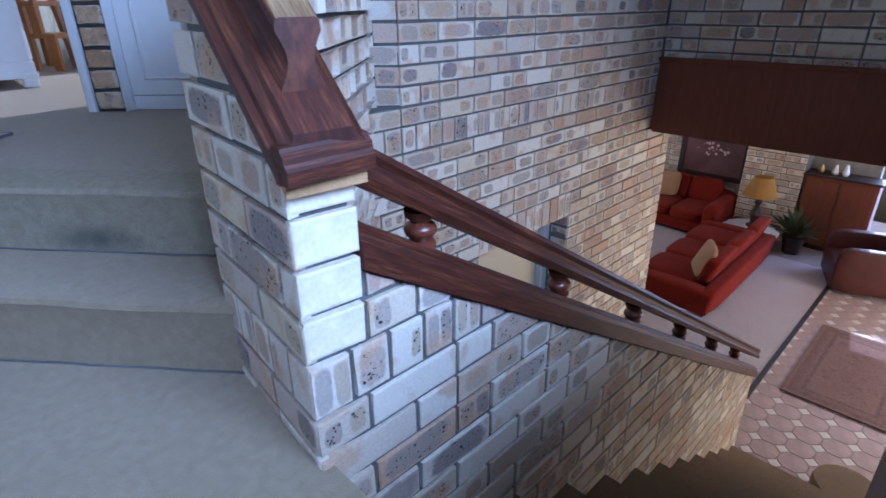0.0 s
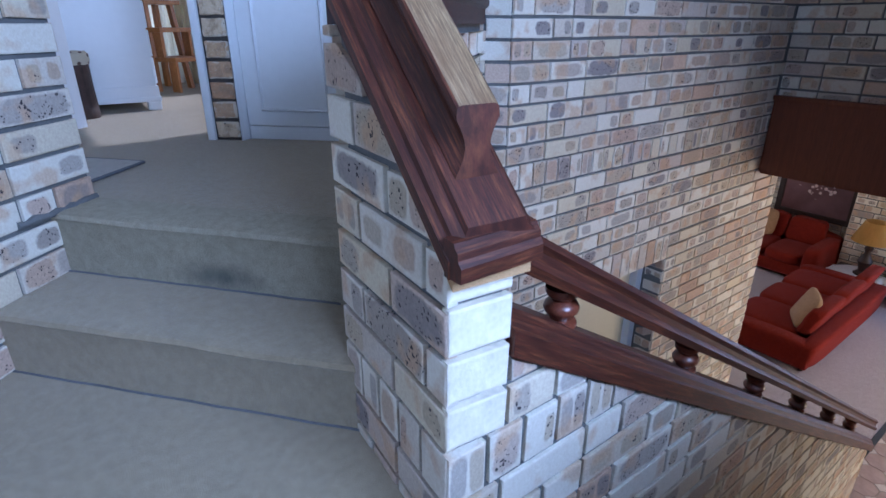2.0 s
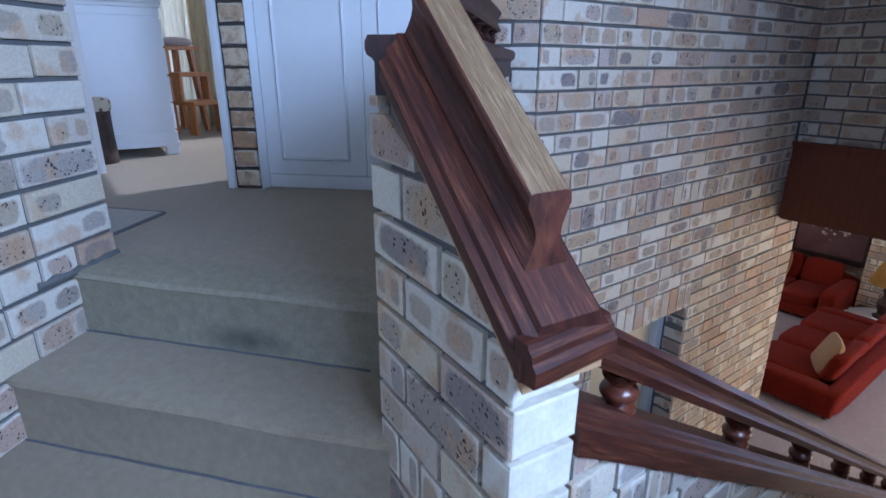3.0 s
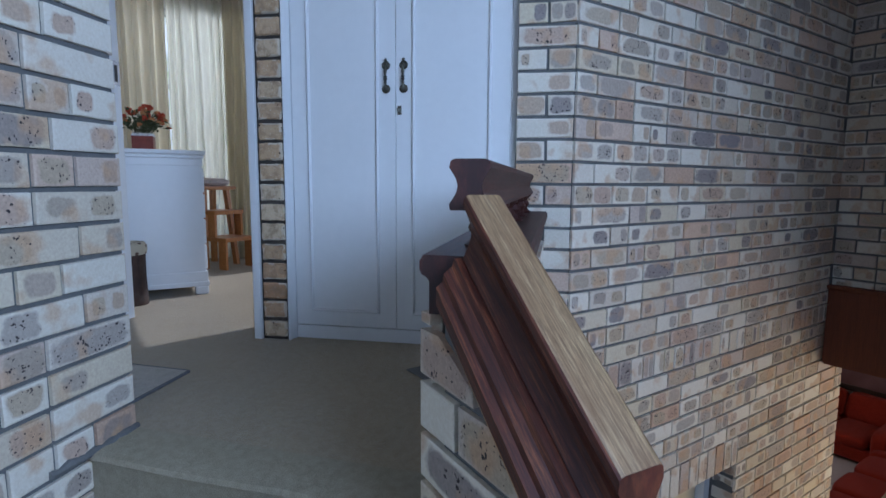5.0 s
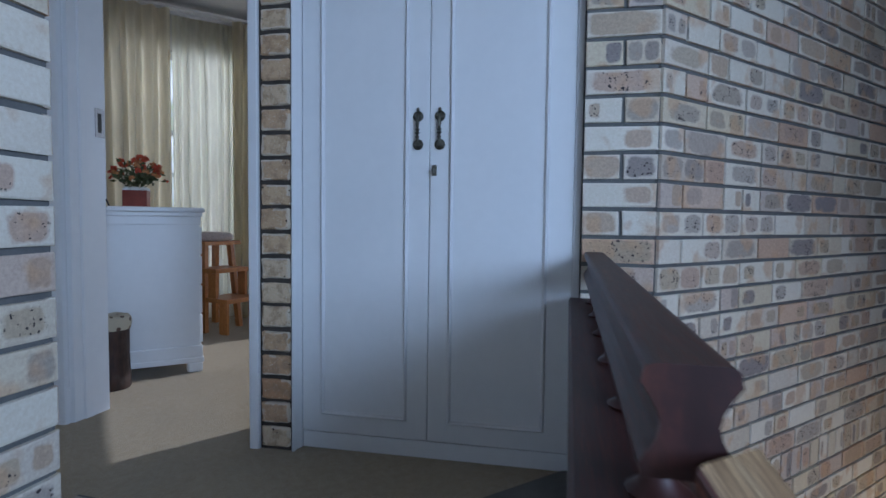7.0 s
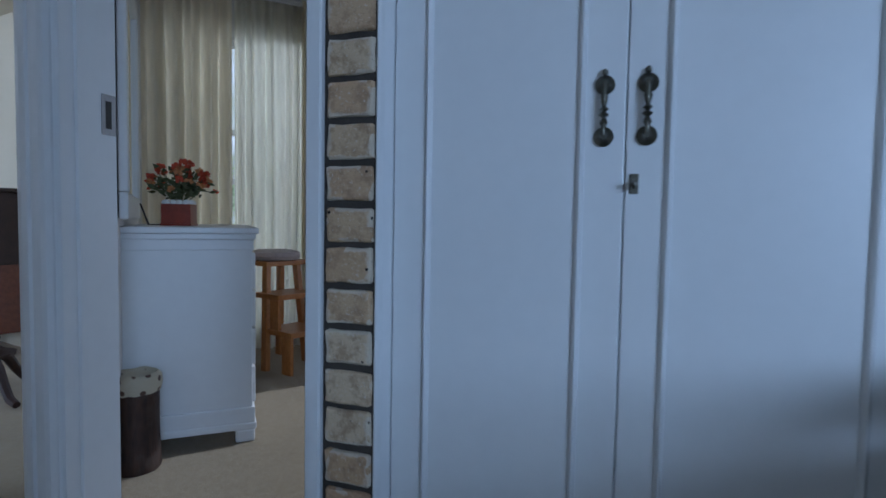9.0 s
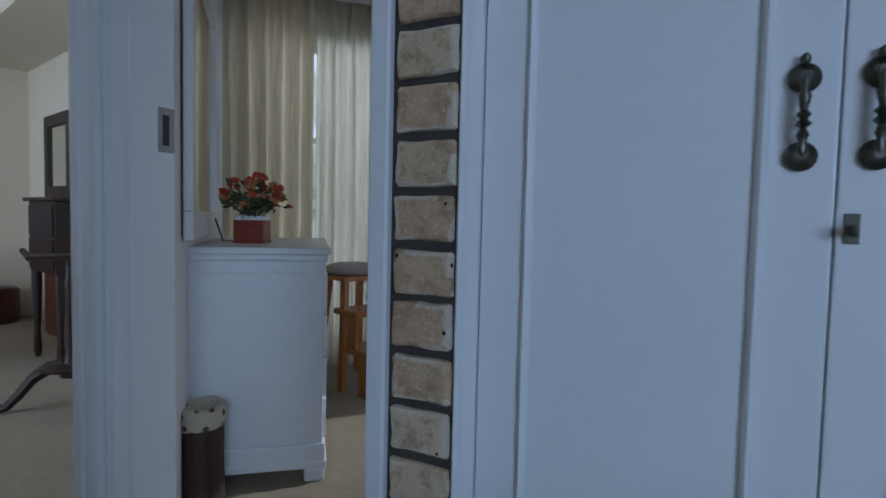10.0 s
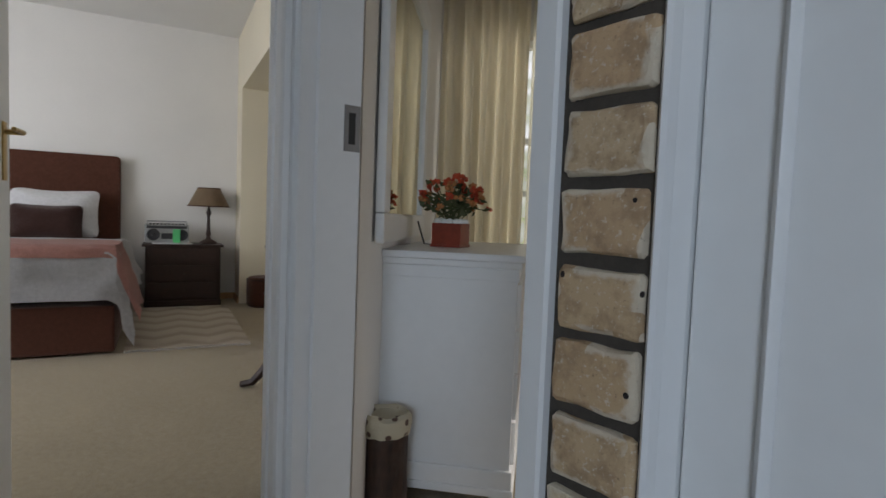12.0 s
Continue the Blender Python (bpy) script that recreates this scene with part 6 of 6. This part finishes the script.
def lay(parent, p, q, z0, z1, seed, first="long", top=None, skip=None, near=None, rowlock=(), joint=0.012, proud=0.0036, base=None, mat=None, rough=0):
    """Courses of bricks on the face from p to q (seen with p on the left). top(d): upper limit along the face; skip(d0, d1, z0, z1): True where there is none."""
    r = random.Random(seed)
    p, q = Vector((p[0], p[1], 0)), Vector((q[0], q[1], 0))
    d = (q - p).normalized()
    width = (q - p).length
    turn = Matrix(((d.x, -d.y, 0, 0), (d.y, d.x, 0, 0), (0, 0, 1, 0), (0, 0, 0, 1)))
    rows = []
    z, k = base if base is not None else z0, 0
    while z < z1 - 0.02:
        rl = next((b for a, b in rowlock if abs(a - z) < 0.045), None)
        rows.append((z, rl))
        z += COURSE if rl is None else rl
    laid = []
    for k, (z, rl) in enumerate(rows):
        x = 0.0
        if z + COURSE < z0:
            continue
        step = 0
        while x < width - 0.015:
            if rl is not None:
                l, h = 0.076 + r.uniform(-0.003, 0.003), rl - joint
            else:
                h = BH + r.uniform(-0.002, 0.002)
                if step == 0:
                    l = (0.235, 0.112)[(k + (first != "long")) % 2]
                else:
                    l = 0.235 if r.random() < 0.80 else 0.112
                    if r.random() < 0.06:
                        l = 0.172
            l = min(l, width - x)
            if width - x - l < 0.05:
                l = width - x
            hl = hr = min(h, z1 - z)
            a, w, knee = x, l, 0.0
            if top:
                ta, tb = top(a) - z, top(a + w) - z
                if min(ta, tb) < 0.006 < max(ta, tb):      # cut off the end that the cap covers
                    f = (max(ta, tb) - 0.006) / (max(ta, tb) - min(ta, tb))
                    if ta < tb:
                        a += w * (1 - f)
                    w *= f
                    ta, tb = top(a) - z, top(a + w) - z
                if min(ta, tb) < hl < max(ta, tb):         # flat, then cut along the slope
                    knee = w * (ta - hl) / (ta - tb)
                    knee = 0.0 if knee < 0.012 or knee > w - 0.012 else knee
                full = hl
                hl, hr = min(hl, ta), min(hr, tb)
            ok = max(hl, hr) > 0.012 and w > 0.012
            if ok and skip and skip(x, x + l, z, z + h):
                ok = False
            if ok:
                hl, hr = max(hl, 0.005), max(hr, 0.005)
                o = p + d * a
                m = Matrix.Translation((o.x, o.y, z)) @ turn @ pose(0, 0.020 - proud + r.uniform(-0.0007, 0.0007), 0, 0, r.uniform(-0.3, 0.3) * (1 + rough * 2), 0)
                laid.append((round(w, 3), hl, hr, r.randrange(3 + 5 * rough) + 10 * rough, m, near(x, z) if near else 0, rl, knee, full if knee else 0.0))
            x += l + joint
            step += 1
    laid.sort(key=lambda b: b[5])
    for l, hl, hr, var, m, _, edge, knee, full in laid[:300]:
        if hl == hr and hl > 0.07 and edge is None and var < 10:
            hl = hr = BH
        ob = new("brick", brick_data(l, hl, hr, var, mat or M_BRICK, knee, full))
        ob.parent = parent
        ob.matrix_basis = m
    if laid[300:]:
        vs, fs, uvs = [], [], []
        for l, hl, hr, var, m, _, edge, knee, full in laid[300:]:
            v, f = brick_mesh(l, hl, hr, var, knee, full)
            n = len(vs)
            hh = max(hl, hr)
            vs += [tuple(m @ Vector(c)) for c in v]
            uvs += [(c[0] / l, c[2] / hh) for c in v]
            fs += [tuple(n + i for i in g) for g in f]
        me = bpy.data.meshes.new("bricks")
        me.from_pydata(vs, [], fs)
        uv = me.uv_layers.new(name="UVMap")
        for lp in me.loops:
            uv.data[lp.index].uv = uvs[lp.vertex_index]
        me.materials.append(M_BRICK)
        ob = new("bricks", me)
        ob.parent = parent
        tagged(ob, kind="stuff")


ROW, ROWZ = 0.125, 0.168                             # brick-on-edge course
BASE_LO = ROWZ - COURSE * 28
LINT = ROWZ - COURSE * 8                             # upright bricks over the passage door


def no_brick(a, b, z, h):
    a, b = a + 1.645, b + 1.645
    door = z < LINT + COURSE * 2 - 0.01
    return door or (a > 4.20 and z > -0.10)


lay(W1, (1.645, Y1), (4.60, Y1), BASE_LO, CEIL, 1, "short", skip=no_brick, near=lambda x, z: math.hypot(x, z - 1.0), rowlock=((ROWZ, ROW),))
lay(W1, (2.20, Y1), (3.13, Y1), LINT, LINT + COURSE * 2, 21, rowlock=((LINT, COURSE * 2),), base=LINT)
lay(W1, (1.645, Y1), (2.19, Y1), BASE_LO, LINT + COURSE * 2 - 0.02, 22, "short", base=BASE_LO)
lay(W1, (3.14, Y1), (4.60, Y1), BASE_LO, LINT + COURSE * 2 - 0.02, 23, "long", base=BASE_LO)
lay(W1, (3.133, Y1 + 0.135), (3.133, Y1 + 0.004), BASE_LO, LINT, 25, "short", base=BASE_LO)
lay(W1, (1.0, Y1), (1.633, Y1), -0.5, 0.375, 24, "long", base=ROWZ - COURSE * 7, rowlock=((ROWZ, ROW),))
lay(WR, P(-0.433, UC), P(-0.208, UC), 0.375, CEIL, 2, "long", base=ROWZ + ROW + COURSE)
lay(WS, P(-1.576, UC), P(-1.463, UC), ZU, CEIL, 3, "long", base=ZU + 0.012, mat=M_BRICK_TAN, rough=1)
lay(WL, P(-1.497, 0.35), P(-1.497, 1.605), 0.0, CEIL, 4, "short", base=0.004, near=lambda x, z: -x)
lay(WL, P(-1.497, 1.605), P(-1.72, 1.605), ZU, CEIL, 14, "short", base=0.004 + COURSE * 4)
lay(WE, (4.27, 1.92), (4.27, -0.45), 0.43, CEIL, 5, "long", base=ROWZ + ROW + COURSE, near=lambda x, z: x)
n = Vector((A1[0] - A0[0], A1[1] - A0[1])).normalized()
side = Vector((-n.y, n.x)) * HB
CB = 0.123                                           # brick-on-edge course of the balustrade
lay(PA, (A1[0] + side.x, A1[1] + side.y), (A0[0] + side.x, A0[1] + side.y), -0.35, 0.95, 6, "long", base=CB - COURSE * 5, rowlock=((CB, 0.117),),
    top=lambda x: min(0.886, 0.945 - x / math.hypot(A1[0] - A0[0], A1[1] - A0[1]) * 0.373))
lay(PA, (A0[0] - HB, A0[1] + 0.006), (A0[0] + HB, A0[1] - 0.006), 0.246, 0.575, 17, "short", base=0.246, mat=M_WHITEB)
lay(PF, (0.508, 0.71), (1.0, 0.71), 0.24, 0.40, 18, "short", base=0.24, top=lambda x: zrail(0.508 + x) - 0.006)
lay(PF, (A0[0] - HB, 0.712), (3.76, 0.71), ZL, 0.236, 8, "long", base=CB - COURSE * 28, top=lambda x: min(0.236, zrail(A0[0] - HB + x) - 0.006), rowlock=((CB, 0.117),),
    skip=lambda a, b, z, h: h < -RISE * (a - 0.03) / GO - 0.5, near=lambda x, z: x)
lay(PF, (3.77, 0.71), (3.77, 0.825), ZL, zrail(3.76) - 0.02, 9, "short")
g0b, g1b = Vector(P(-0.42 + HB, 1.10)), Vector(P(-0.385 + HB, UC))
lay(PB, tuple(g1b), tuple(g0b), -0.2, 0.886, 10, "long", base=0.246 - COURSE * 5, near=lambda x, z: -x)
lay(PB, P(-0.42 - HB, 1.10), P(-0.385 - HB, UC), ZU, 0.886, 11, "long", base=ZU + 0.004)
# brick pier in the lounge
bp = thing("wall_pier_lounge", cube(8.60, 1.66, ZL, 8.95, 2.42, 0.42), M_MORTAR, "yellow-lit pale brick pier of the lounge", "wall", kind="structure")
lay(LE, (8.95, 4.3), (8.95, 2.4), ZL, 0.35, 32, "short", near=lambda x, z: abs(z + 1.2))
lay(bp, (8.60, 2.42), (8.60, 1.66), ZL, 0.0, 12, "long")

# ---------------------------------------------------------------- hall tiles
FL = bpy.data.objects["floor_lower"]
TS = 0.20
cut = TS * 0.28


def tile_mesh(pts, h, material_):
    bm = bmesh.new()
    prism(bm, pts, 0.0, h)
    bmesh.ops.bevel(bm, geom=[e for e in bm.edges if min(v.co.z for v in e.verts) > h / 2], offset=0.003, segments=1, affect="EDGES")
    return mesh_of("tile", bm, material_)


o, g = TS / 2 - 0.003, cut
oct_pts = [(-o, -o + g), (-o + g, -o), (o - g, -o), (o, -o + g), (o, o - g), (o - g, o), (-o + g, o), (-o, o - g)]
dia = [(-g + 0.005, 0), (0, -g + 0.005), (g - 0.005, 0), (0, g - 0.005)]
T_OCT, T_DIA = tile_mesh(oct_pts, 0.011, M_TILE), tile_mesh(dia, 0.012, M_TILE2)
spots = []
for i in range(30):
    for j in range(17):
        x, y = 3.66 + TS * i, 0.86 - TS * (j + 0.5)
        spots.append((x, y))
spots.sort(key=lambda s: (s[0] - 4.2) ** 2 + (s[1] - 0.4) ** 2)
rest_o, rest_d = bmesh.new(), bmesh.new()
for k, (x, y) in enumerate(spots):
    for me, rest, dx, dy in ((T_OCT, rest_o, 0, 0), (T_DIA, rest_d, TS / 2, TS / 2)):
        if k < 290:
            ob = new("tile", me)
            ob.parent = FL
            ob.matrix_basis = pose(x + dx, y + dy, ZL - 0.012)
        else:
            pts = oct_pts if me is T_OCT else dia
            prism(rest, [(x + dx + a, y + dy + b) for a, b in pts], ZL - 0.012, ZL - 0.001)
part("tiles", rest_o, M_TILE, FL)["kind"] = "stuff"
part("tiles", rest_d, M_TILE2, FL)["kind"] = "stuff"
